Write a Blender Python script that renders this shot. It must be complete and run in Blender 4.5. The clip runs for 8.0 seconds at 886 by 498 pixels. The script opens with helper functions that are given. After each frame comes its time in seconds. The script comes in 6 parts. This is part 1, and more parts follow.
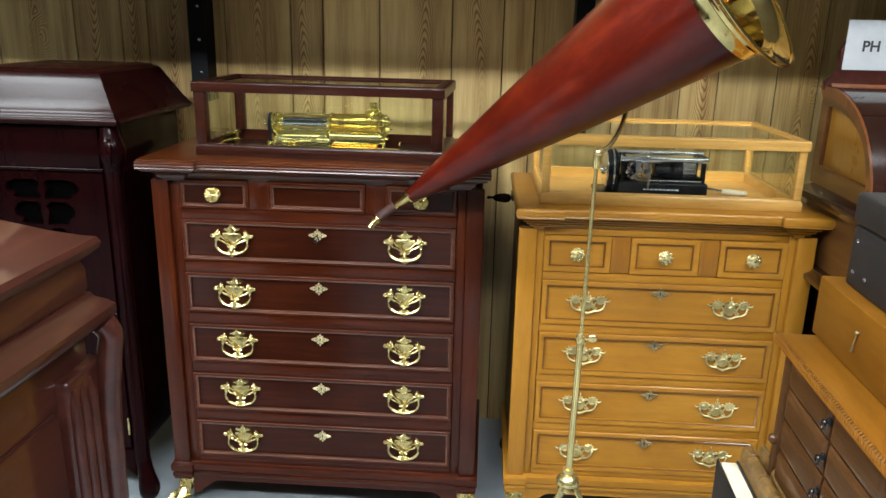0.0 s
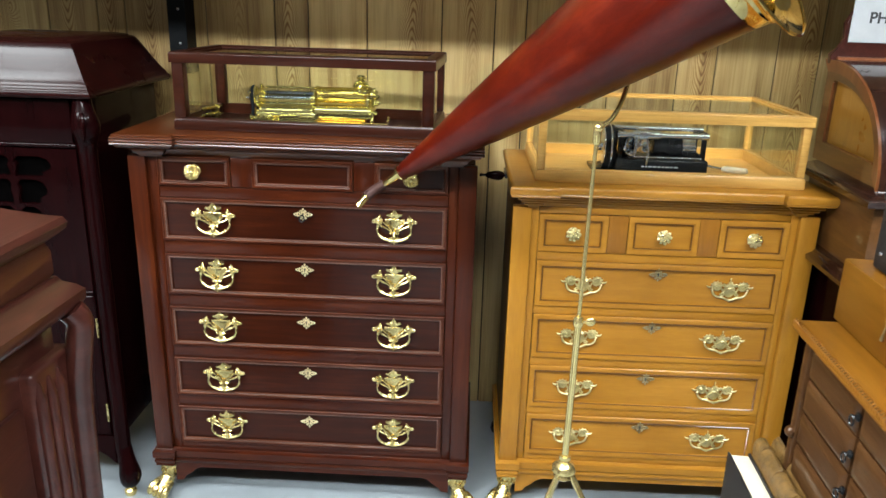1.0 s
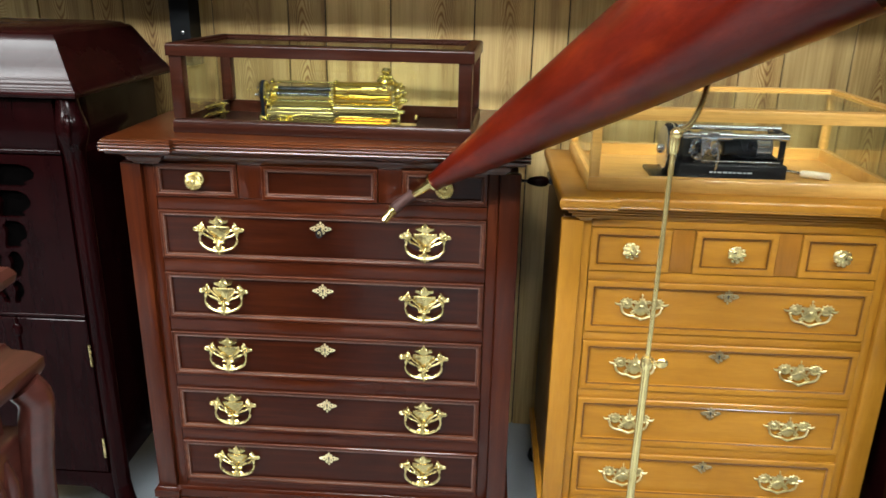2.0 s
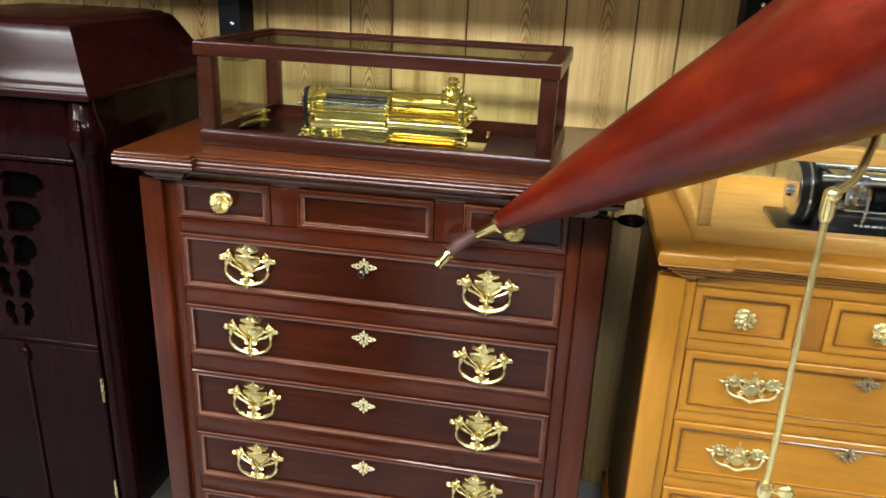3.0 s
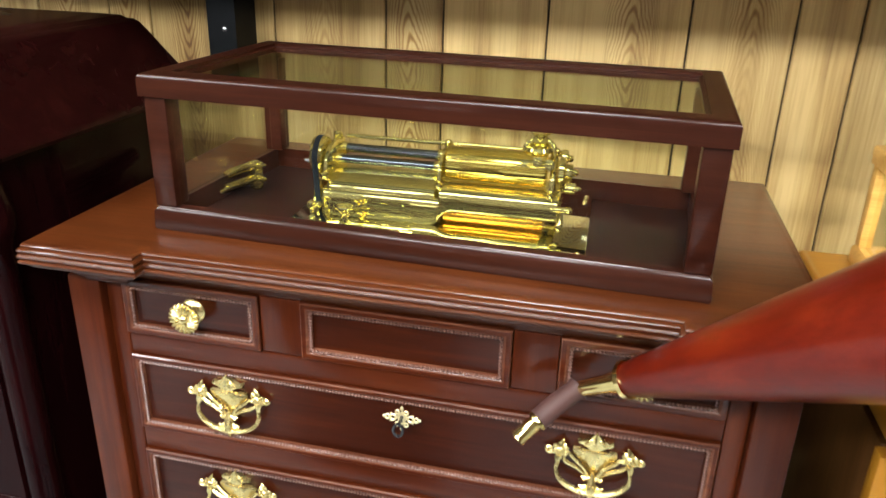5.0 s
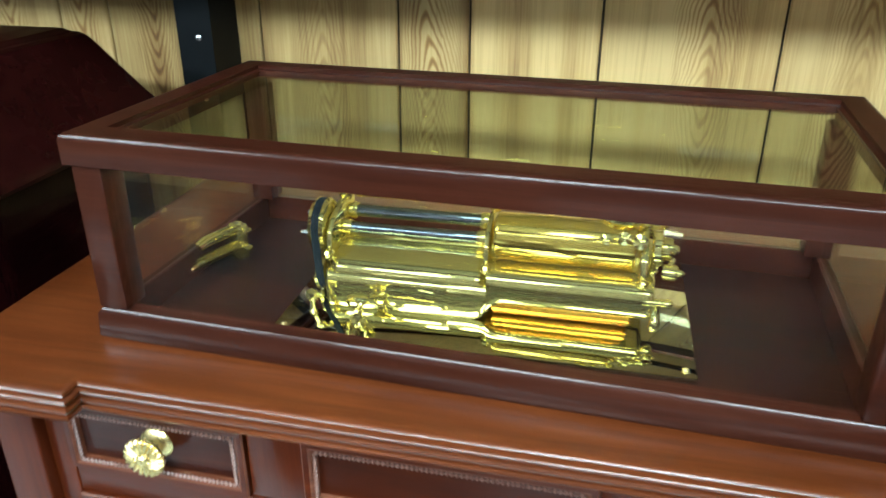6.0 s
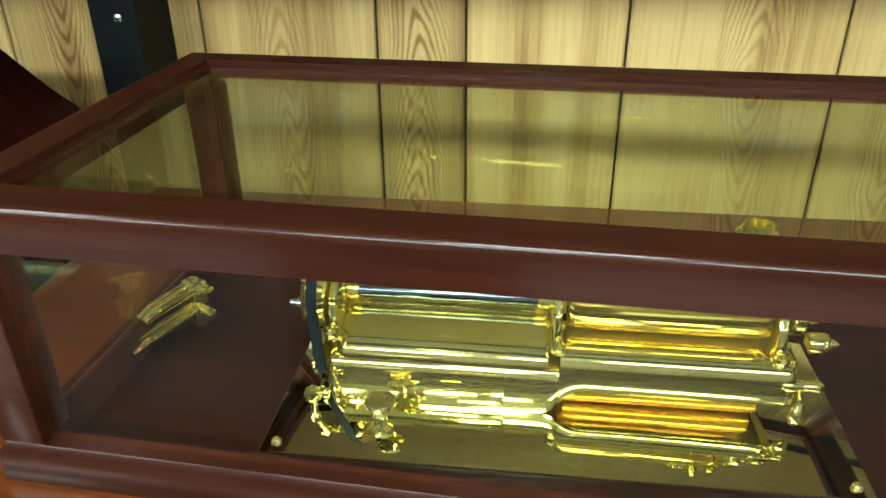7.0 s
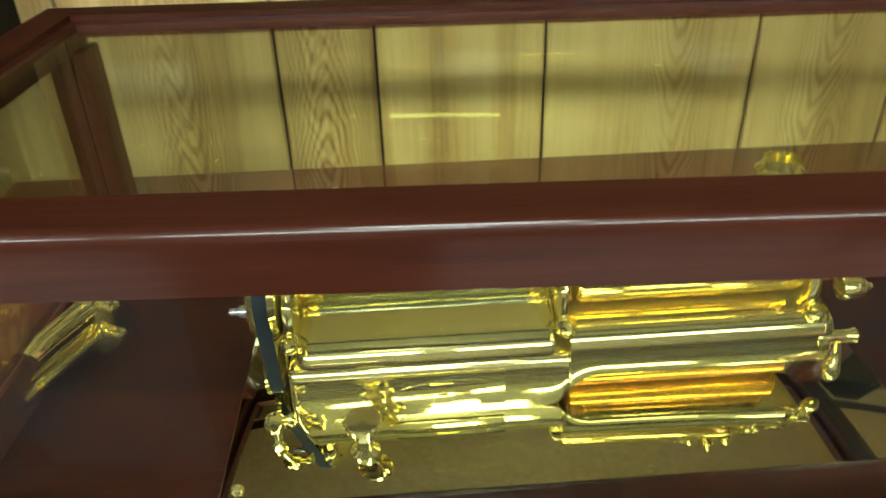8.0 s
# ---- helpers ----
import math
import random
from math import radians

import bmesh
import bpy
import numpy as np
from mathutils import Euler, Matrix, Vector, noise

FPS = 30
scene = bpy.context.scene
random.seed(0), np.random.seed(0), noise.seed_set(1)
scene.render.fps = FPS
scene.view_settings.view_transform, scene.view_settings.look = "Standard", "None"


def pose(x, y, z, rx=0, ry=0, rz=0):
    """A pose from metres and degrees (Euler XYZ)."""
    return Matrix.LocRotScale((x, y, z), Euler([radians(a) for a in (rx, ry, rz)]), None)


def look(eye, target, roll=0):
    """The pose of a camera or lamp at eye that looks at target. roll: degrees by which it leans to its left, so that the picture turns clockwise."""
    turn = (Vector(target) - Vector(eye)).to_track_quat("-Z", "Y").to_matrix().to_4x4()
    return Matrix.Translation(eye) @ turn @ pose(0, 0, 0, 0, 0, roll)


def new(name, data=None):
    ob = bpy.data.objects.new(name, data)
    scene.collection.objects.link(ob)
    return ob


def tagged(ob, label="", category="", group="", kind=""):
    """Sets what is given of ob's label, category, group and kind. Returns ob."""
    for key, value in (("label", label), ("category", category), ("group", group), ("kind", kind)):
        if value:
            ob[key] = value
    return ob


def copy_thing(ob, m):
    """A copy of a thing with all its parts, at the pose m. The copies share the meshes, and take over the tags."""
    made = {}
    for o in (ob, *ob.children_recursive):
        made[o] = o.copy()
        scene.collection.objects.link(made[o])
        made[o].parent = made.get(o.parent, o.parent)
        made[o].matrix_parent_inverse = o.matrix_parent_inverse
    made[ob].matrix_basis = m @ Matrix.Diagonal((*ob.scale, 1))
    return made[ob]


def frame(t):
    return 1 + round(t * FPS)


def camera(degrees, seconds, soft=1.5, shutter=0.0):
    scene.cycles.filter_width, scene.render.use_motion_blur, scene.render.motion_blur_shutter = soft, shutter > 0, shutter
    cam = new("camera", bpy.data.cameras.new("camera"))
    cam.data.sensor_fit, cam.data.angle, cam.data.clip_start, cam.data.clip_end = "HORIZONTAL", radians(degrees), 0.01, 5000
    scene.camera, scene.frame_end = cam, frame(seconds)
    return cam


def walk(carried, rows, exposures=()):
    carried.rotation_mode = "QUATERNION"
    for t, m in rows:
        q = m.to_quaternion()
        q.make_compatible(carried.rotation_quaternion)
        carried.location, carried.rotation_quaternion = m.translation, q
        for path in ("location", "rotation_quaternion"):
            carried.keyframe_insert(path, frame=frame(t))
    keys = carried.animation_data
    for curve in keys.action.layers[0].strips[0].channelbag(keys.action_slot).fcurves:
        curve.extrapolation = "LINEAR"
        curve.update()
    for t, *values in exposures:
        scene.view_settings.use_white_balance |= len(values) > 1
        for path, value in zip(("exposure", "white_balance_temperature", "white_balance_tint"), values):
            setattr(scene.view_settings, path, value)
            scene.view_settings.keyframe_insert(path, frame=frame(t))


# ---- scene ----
cam = camera(60.2, 8.0, shutter=0.35)
PATH = [
    (0, (0.072, -0.009, 1.383), (-0.1, 1.901, 0.816), 1.3),
    (0.5, (0.065, 0.001, 1.379), (-0.091, 1.907, 0.796), 1.4),
    (1, (0.053, 0.063, 1.365), (-0.08, 1.959, 0.744), 1.6),
    (1.2, (0.038, 0.114, 1.359), (-0.094, 2.007, 0.726), 1.4),
    (2.3, (-0.024, 0.414, 1.361), (-0.236, 2.284, 0.683), 1.4),
    (2.5, (-0.025, 0.489, 1.373), (-0.278, 2.348, 0.681), 1.8),
    (3, (-0.028, 0.631, 1.372), (-0.401, 2.467, 0.672), 2.4),
    (3.5, (-0.094, 0.754, 1.381), (-0.499, 2.578, 0.666), 2.1),
    (4, (-0.162, 0.861, 1.391), (-0.569, 2.682, 0.672), 1.4),
    (4.5, (-0.185, 0.978, 1.384), (-0.587, 2.794, 0.65), 1.6),
    (4.7, (-0.188, 1.049, 1.384), (-0.614, 2.855, 0.635), 1.7),
    (5.8, (-0.259, 1.358, 1.393), (-0.772, 3.109, 0.575), 0.7),
    (6, (-0.303, 1.408, 1.4), (-0.773, 3.161, 0.56), 0.1),
    (6.5, (-0.407, 1.51, 1.398), (-0.746, 3.272, 0.515), -1.0),
    (7, (-0.427, 1.601, 1.382), (-0.733, 3.341, 0.445), -0.6),
    (7.5, (-0.45, 1.658, 1.367), (-0.663, 3.395, 0.399), -0.7),
    (8, (-0.491, 1.681, 1.348), (-0.484, 3.391, 0.311), -1.8),
]
EXPOSURES = [(0.0, -0.48, 6250, 10), (0.5, -0.38, 6250, 10), (1.0, -0.26, 6300, 10), (2.5, -0.22, 6550, 13), (3.5, -0.08, 6750, 15), (4.5, -0.01, 7050, 19), (6.0, 0.18, 5550, -2), (7.0, 0.05, 6250, -7), (8.0, 0.05, 6500, -3)]
walk(cam, [(t, look(eye, target, roll)) for t, eye, target, roll in PATH], EXPOSURES)

# ---- world: a dim closed room, lit by its ceiling lamps ----
world = bpy.data.worlds.new("world")
scene.world = world
world.use_nodes = True
world.node_tree.nodes["Background"].inputs["Color"].default_value = (0.9, 0.95, 1.0, 1)
world.node_tree.nodes["Background"].inputs["Strength"].default_value = 0.005
LAMP_STRENGTH = 92.0
CEILING_Z = 2.62
WALL_YAW = 1.9


# ---- materials ----
def material(name):
    m = bpy.data.materials.new(name)
    m.use_nodes = True
    nt = m.node_tree
    return m, nt, nt.nodes["Principled BSDF"]


def node(nt, kind, **values):
    n = nt.nodes.new(kind)
    for key, value in values.items():
        n.inputs[key].default_value = value
    return n


def ramp(nt, stops):
    n = nt.nodes.new("ShaderNodeValToRGB")
    e = n.color_ramp.elements
    while len(e) < len(stops):
        e.new(0.5)
    for el, (p, c) in zip(e, stops):
        el.position, el.color = p, (*c, 1)
    return n


def coords(nt, scale, shift=True):
    """Object coordinates, stretched, and shifted from thing to thing."""
    tc = nt.nodes.new("ShaderNodeTexCoord")
    mp = nt.nodes.new("ShaderNodeMapping")
    mp.inputs["Scale"].default_value = scale
    nt.links.new(tc.outputs["Object"], mp.inputs["Vector"])
    if shift:
        oi = nt.nodes.new("ShaderNodeObjectInfo")
        ml = nt.nodes.new("ShaderNodeMath")
        ml.operation = "MULTIPLY"
        ml.inputs[1].default_value = 37.0
        nt.links.new(oi.outputs["Random"], ml.inputs[0])
        nt.links.new(ml.outputs[0], mp.inputs["Location"])
    return mp.outputs["Vector"]


def wood(name, dark, mid, light, grain=(1.2, 22, 22), rough=0.28, coat=0.5, bump=0.03, blotch=0.35, spec=0.22, fleck=0.7, polish=0.07):
    m, nt, b = material(name)
    v = coords(nt, grain)
    n1 = node(nt, "ShaderNodeTexNoise", Scale=3.0, Detail=8.0, Roughness=0.62, Distortion=0.6)
    n2 = node(nt, "ShaderNodeTexNoise", Scale=16.0, Detail=5.0, Roughness=0.7)
    nt.links.new(v, n1.inputs["Vector"])
    nt.links.new(v, n2.inputs["Vector"])
    v2 = coords(nt, (3, 3, 3))
    n3 = node(nt, "ShaderNodeTexNoise", Scale=1.6, Detail=4.0)
    nt.links.new(v2, n3.inputs["Vector"])
    r = ramp(nt, [(0.25, dark), (0.52, mid), (0.78, light)])
    mx = nt.nodes.new("ShaderNodeMix")
    mx.inputs[0].default_value = blotch
    nt.links.new(n1.outputs["Fac"], mx.inputs[2])
    nt.links.new(n3.outputs["Fac"], mx.inputs[3])
    nt.links.new(mx.outputs[0], r.inputs["Fac"])
    fine = ramp(nt, [(0.30, (0.72, 0.70, 0.68)), (0.55, (1, 1, 1))])
    nt.links.new(n2.outputs["Fac"], fine.inputs["Fac"])
    mul = nt.nodes.new("ShaderNodeMix")
    mul.data_type, mul.blend_type = "RGBA", "MULTIPLY"
    mul.inputs[0].default_value = fleck
    nt.links.new(r.outputs["Color"], mul.inputs[6])
    nt.links.new(fine.outputs["Color"], mul.inputs[7])
    nt.links.new(mul.outputs[2], b.inputs["Base Color"])
    rr = nt.nodes.new("ShaderNodeMapRange")
    rr.inputs[3].default_value, rr.inputs[4].default_value = rough * 0.75, rough * 1.35
    nt.links.new(n3.outputs["Fac"], rr.inputs[0])
    nt.links.new(rr.outputs[0], b.inputs["Roughness"])
    b.inputs["Specular IOR Level"].default_value = spec
    b.inputs["Coat Weight"].default_value = coat
    b.inputs["Coat Roughness"].default_value = polish
    bp = node(nt, "ShaderNodeBump", Strength=bump * 4, Distance=0.002)
    nt.links.new(n2.outputs["Fac"], bp.inputs["Height"])
    nt.links.new(bp.outputs["Normal"], b.inputs["Normal"])
    return m


def metal(name, colour, tarnish, rough=0.12, spot=0.35, relief=0.0, body=0.0):
    m, nt, b = material(name)
    v = coords(nt, (1, 1, 1))
    n1 = node(nt, "ShaderNodeTexNoise", Scale=45.0, Detail=6.0, Roughness=0.65)
    n2 = node(nt, "ShaderNodeTexNoise", Scale=260.0, Detail=3.0)
    nt.links.new(v, n1.inputs["Vector"])
    nt.links.new(v, n2.inputs["Vector"])
    r = ramp(nt, [(0.28, tarnish), (0.28 + spot, colour)])
    nt.links.new(n1.outputs["Fac"], r.inputs["Fac"])
    nt.links.new(r.outputs["Color"], b.inputs["Base Color"])
    b.inputs["Metallic"].default_value = 1.0 - body
    rr = nt.nodes.new("ShaderNodeMapRange")
    rr.inputs[3].default_value, rr.inputs[4].default_value = rough * 0.6, rough * 1.6
    nt.links.new(n1.outputs["Fac"], rr.inputs[0])
    nt.links.new(rr.outputs[0], b.inputs["Roughness"])
    if relief:
        bp = node(nt, "ShaderNodeBump", Strength=relief, Distance=0.0015)
        nt.links.new(n2.outputs["Fac"], bp.inputs["Height"])
        nt.links.new(bp.outputs["Normal"], b.inputs["Normal"])
    return m


def plain(name, colour, rough=0.5, metallic=0.0, vary=0.15, scale=30.0, bump=0.05):
    m, nt, b = material(name)
    v = coords(nt, (1, 1, 1))
    n1 = node(nt, "ShaderNodeTexNoise", Scale=scale, Detail=6.0, Roughness=0.6)
    n2 = node(nt, "ShaderNodeTexNoise", Scale=scale * 9, Detail=3.0)
    nt.links.new(v, n1.inputs["Vector"])
    nt.links.new(v, n2.inputs["Vector"])
    lo = tuple(c * (1 - vary) for c in colour)
    hi = tuple(min(1, c * (1 + vary)) for c in colour)
    r = ramp(nt, [(0.3, lo), (0.7, hi)])
    nt.links.new(n1.outputs["Fac"], r.inputs["Fac"])
    nt.links.new(r.outputs["Color"], b.inputs["Base Color"])
    b.inputs["Roughness"].default_value, b.inputs["Metallic"].default_value = rough, metallic
    bp = node(nt, "ShaderNodeBump", Strength=bump * 4, Distance=0.001)
    nt.links.new(n2.outputs["Fac"], bp.inputs["Height"])
    nt.links.new(bp.outputs["Normal"], b.inputs["Normal"])
    return m


def glass_pane(name, tint=(0.87, 0.925, 0.80), ior=1.45):
    m, nt, b = material(name)
    b.inputs["Base Color"].default_value = (*tint, 1)
    b.inputs["Transmission Weight"].default_value = 1.0
    b.inputs["Roughness"].default_value = 0.0
    b.inputs["IOR"].default_value = ior
    return m


def panelling(name):
    """Printed wood panelling: pale tan boards with straight grain, and on some a column of cathedral arches and knots."""
    m, nt, b = material(name)

    def math_node(op, a, c=None, clamp=False):
        n = nt.nodes.new("ShaderNodeMath")
        n.operation, n.use_clamp = op, clamp
        for i, v in enumerate((a, c)):
            if v is None:
                continue
            if isinstance(v, (int, float)):
                n.inputs[i].default_value = v
            else:
                nt.links.new(v, n.inputs[i])
        return n.outputs[0]

    def noise(scale, stretch, detail=4.0, rough=0.55):
        n = node(nt, "ShaderNodeTexNoise", Scale=scale, Detail=detail, Roughness=rough)
        nt.links.new(coords(nt, stretch), n.inputs["Vector"])
        return n.outputs["Fac"]

    tc = nt.nodes.new("ShaderNodeTexCoord")
    sep = nt.nodes.new("ShaderNodeSeparateXYZ")
    nt.links.new(tc.outputs["Object"], sep.inputs[0])
    oi = nt.nodes.new("ShaderNodeObjectInfo")
    rnd = oi.outputs["Random"]
    # the column of figure: off-centre, wandering, mirrored on half of the boards
    wander = math_node("MULTIPLY", math_node("SUBTRACT", noise(2.2, (0.0, 0.0, 1.0)), 0.5), 0.11)
    jitter = math_node("MULTIPLY", math_node("SUBTRACT", noise(26.0, (1.0, 1.0, 0.35)), 0.5), 0.016)
    off = math_node("MULTIPLY", math_node("SUBTRACT", rnd, 0.5), 0.07)
    u = math_node("ADD", math_node("SUBTRACT", sep.outputs["X"], off), math_node("ADD", wander, jitter))
    up = math_node("SUBTRACT", math_node("MULTIPLY", math_node("GREATER_THAN", math_node("FRACT", math_node("MULTIPLY", rnd, 7.0)), 0.5), 2.0), 1.0)
    bow = math_node("MULTIPLY", math_node("POWER", math_node("ABSOLUTE", u), 1.6), 34.0)
    knots = node(nt, "ShaderNodeTexVoronoi", Scale=3.4, Randomness=1.0)
    nt.links.new(coords(nt, (2.6, 2.6, 1.0)), knots.inputs["Vector"])
    swell = math_node("MULTIPLY", math_node("SUBTRACT", 0.30, math_node("MINIMUM", knots.outputs["Distance"], 0.30)), 1.1)
    phase = math_node("ADD", math_node("MULTIPLY", sep.outputs["Z"], up), math_node("ADD", bow, math_node("ADD", swell, math_node("MULTIPLY", noise(5.0, (1.0, 1.0, 0.5)), 0.12))))
    line = math_node("ADD", math_node("MULTIPLY", math_node("SINE", math_node("MULTIPLY", phase, 205.0)), 0.5), 0.5)
    near = math_node("SUBTRACT", 1.0, math_node("DIVIDE", math_node("ABSOLUTE", u), 0.048), True)
    chosen = math_node("GREATER_THAN", math_node("FRACT", math_node("MULTIPLY", rnd, 13.0)), 0.18)
    patch = math_node("MULTIPLY", math_node("SUBTRACT", noise(3.0, (1.0, 1.0, 0.5), 2.0), 0.30), 6.0, True)
    figure = math_node("MULTIPLY", math_node("MULTIPLY", math_node("POWER", near, 0.6), chosen), patch)
    rg = ramp(nt, [(0.0, (0.40, 0.26, 0.13)), (0.35, (0.74, 0.62, 0.45)), (0.62, (1, 1, 1))])
    nt.links.new(line, rg.inputs["Fac"])
    # straight grain and broad streaks
    fine = noise(4.0, (60, 60, 1.4), 6.0, 0.65)
    broad = noise(2.4, (9.0, 9.0, 0.55), 3.0)
    r = ramp(nt, [(0.36, (0.27, 0.155, 0.050)), (0.47, (0.45, 0.305, 0.115)), (0.60, (0.60, 0.44, 0.190))])
    mx = nt.nodes.new("ShaderNodeMix")
    mx.inputs[0].default_value = 0.62
    nt.links.new(fine, mx.inputs[2])
    nt.links.new(broad, mx.inputs[3])
    nt.links.new(mx.outputs[0], r.inputs["Fac"])
    mul = nt.nodes.new("ShaderNodeMix")
    mul.data_type, mul.blend_type = "RGBA", "MULTIPLY"
    nt.links.new(math_node("MULTIPLY", figure, 0.95), mul.inputs[0])
    nt.links.new(r.outputs["Color"], mul.inputs[6])
    nt.links.new(rg.outputs["Color"], mul.inputs[7])
    hv = nt.nodes.new("ShaderNodeHueSaturation")
    pm = nt.nodes.new("ShaderNodeMapRange")
    pm.inputs[3].default_value, pm.inputs[4].default_value = 0.70, 1.06
    nt.links.new(rnd, pm.inputs[0])
    nt.links.new(pm.outputs[0], hv.inputs["Value"])
    nt.links.new(mul.outputs[2], hv.inputs["Color"])
    nt.links.new(hv.outputs["Color"], b.inputs["Base Color"])
    b.inputs["Roughness"].default_value = 0.42
    bp = node(nt, "ShaderNodeBump", Strength=0.12, Distance=0.001)
    nt.links.new(fine, bp.inputs["Height"])
    nt.links.new(bp.outputs["Normal"], b.inputs["Normal"])
    return m


def lamp_glow(name, colour, strength):
    m, nt, b = material(name)
    b.inputs["Base Color"].default_value = (0.8, 0.8, 0.8, 1)
    b.inputs["Emission Color"].default_value = (*colour, 1)
    b.inputs["Emission Strength"].default_value = strength
    return m


MAHOGANY = wood("mahogany", (0.018, 0.0028, 0.0009), (0.046, 0.0082, 0.0020), (0.092, 0.0190, 0.0042), rough=0.30, coat=0.42, spec=0.1, fleck=0.4, polish=0.16)
DARK_VENEER = wood("dark_mahogany_veneer", (0.012, 0.0019, 0.0007), (0.029, 0.0052, 0.0014), (0.060, 0.0120, 0.0028), rough=0.30, coat=0.38, spec=0.1, fleck=0.4, polish=0.16)
# Bead wood paler than the chest: the lamplight beads catch is in the colour.
LIT_BEAD = wood("worn_mahogany_bead", (0.065, 0.028, 0.020), (0.13, 0.064, 0.048), (0.23, 0.13, 0.10), rough=0.34, coat=0.35, spec=0.3, polish=0.25)
WORN_EDGE = wood("rubbed_mahogany_edge", (0.035, 0.0085, 0.0035), (0.090, 0.028, 0.013), (0.21, 0.090, 0.050), rough=0.34, coat=0.2, spec=0.15)
MAHOGANY_UP = wood("mahogany_upright", (0.018, 0.0028, 0.0009), (0.046, 0.0082, 0.0020), (0.092, 0.0190, 0.0042), grain=(22, 22, 1.2), rough=0.30, coat=0.42, spec=0.1, fleck=0.4, polish=0.16)
FADED_MAHOGANY = wood("faded_mahogany_top", (0.034, 0.0076, 0.0020), (0.074, 0.0180, 0.0042), (0.126, 0.0340, 0.0078), rough=0.30, coat=0.8, spec=0.1, fleck=0.5, polish=0.20)
CASE_WOOD = wood("dull_mahogany", (0.012, 0.0028, 0.0016), (0.024, 0.0060, 0.0030), (0.040, 0.0108, 0.0050), rough=0.32, coat=0.3, spec=0.05, fleck=0.4, polish=0.14)
STAINED = wood("dark_stained_board", (0.0065, 0.0019, 0.0012), (0.013, 0.0037, 0.0020), (0.024, 0.0067, 0.0034), rough=0.30, coat=0.12, spec=0.04, polish=0.2)
DARK_MAHOGANY = wood("dark_polished_mahogany", (0.0030, 0.0005, 0.0007), (0.0068, 0.0010, 0.0012), (0.0135, 0.0020, 0.0020), grain=(14, 14, 1.2), rough=0.22, coat=0.09, spec=0.03, bump=0.0)
LID_POLISH = wood("polished_mahogany_lid", (0.0050, 0.0009, 0.0009), (0.0125, 0.0020, 0.0018), (0.026, 0.0044, 0.0034), grain=(1.2, 14, 14), rough=0.26, coat=0.14, spec=0.03, bump=0.0, polish=0.15)
OLD_MAHOGANY = wood("worn_mahogany", (0.020, 0.0050, 0.0036), (0.045, 0.0115, 0.0080), (0.083, 0.0235, 0.0150), grain=(14, 1.5, 14), rough=0.32, coat=0.7)
OAK = wood("golden_oak", (0.27, 0.112, 0.0095), (0.36, 0.157, 0.0140), (0.45, 0.210, 0.0240), grain=(1.6, 14, 14), rough=0.36, coat=0.25, bump=0.02, blotch=0.5, fleck=0.35, polish=0.15)
OAK_UP = wood("golden_oak_upright", (0.27, 0.112, 0.0095), (0.36, 0.157, 0.0140), (0.45, 0.210, 0.0240), grain=(14, 14, 1.6), rough=0.36, coat=0.25, bump=0.02, blotch=0.5, fleck=0.35, polish=0.15)
BROWNED_OAK = wood("browned_oak_block", (0.20, 0.076, 0.0080), (0.27, 0.108, 0.0115), (0.35, 0.148, 0.0180), grain=(14, 14, 1.6), rough=0.36, coat=0.25, bump=0.02, fleck=0.35)
PALE_OAK = wood("pale_oak", (0.40, 0.20, 0.045), (0.56, 0.31, 0.075), (0.66, 0.40, 0.11), rough=0.4, coat=0.2, bump=0.05)
BROWN_OAK = wood("brown_oak", (0.034, 0.013, 0.0042), (0.072, 0.030, 0.0095), (0.125, 0.055, 0.018), grain=(14, 1.5, 14), rough=0.36, coat=0.3, bump=0.06)
AMBER_OAK = wood("amber_oak_panel", (0.105, 0.037, 0.0028), (0.160, 0.062, 0.0050), (0.215, 0.090, 0.0090), grain=(14, 1.6, 14), rough=0.30, coat=0.3, blotch=0.3, bump=0.02, fleck=0.35, polish=0.14)
RED_OAK = wood("red_brown_oak", (0.075, 0.022, 0.008), (0.15, 0.048, 0.014), (0.24, 0.088, 0.028), grain=(14, 14, 1.5), rough=0.3, coat=0.5)
DARK_RED = wood("dark_red_polished", (0.012, 0.0042, 0.0028), (0.024, 0.0085, 0.0050), (0.042, 0.0150, 0.0080), grain=(14, 14, 1.5), rough=0.22, coat=1.0)
OLD_AMBER = wood("old_amber_panel", (0.27, 0.115, 0.014), (0.37, 0.172, 0.022), (0.46, 0.225, 0.036), grain=(14, 14, 1.6), rough=0.28, coat=0.8, blotch=0.5)
CABINET_OAK = wood("cabinet_brown_oak", (0.060, 0.024, 0.007), (0.115, 0.048, 0.013), (0.19, 0.085, 0.026), grain=(14, 1.5, 14), rough=0.32, coat=0.6, bump=0.05)
HORN_WOOD = wood("horn_red_mahogany", (0.032, 0.0018, 0.0007), (0.086, 0.0060, 0.0013), (0.185, 0.0190, 0.0030), grain=(9, 9, 2.5), rough=0.30, coat=0.4, blotch=0.6, spec=0.15, fleck=0.6, polish=0.15)
BRASS = metal("polished_brass", (0.86, 0.72, 0.33), (0.70, 0.54, 0.20), rough=0.24, relief=0.3, body=0.05)
ROD_BRASS = metal("drawn_brass", (0.93, 0.76, 0.34), (0.88, 0.70, 0.29), rough=0.20, body=0.12)
KEY_BRASS = metal("pale_brass", (0.92, 0.80, 0.48), (0.82, 0.69, 0.38), rough=0.32, body=0.10)
GOLD = metal("polished_gold_plate", (0.97, 0.865, 0.36), (0.955, 0.845, 0.335), rough=0.07, body=0.03)
PLATE = metal("pale_mirror_plate", (0.80, 0.775, 0.53), (0.78, 0.75, 0.50), rough=0.02)
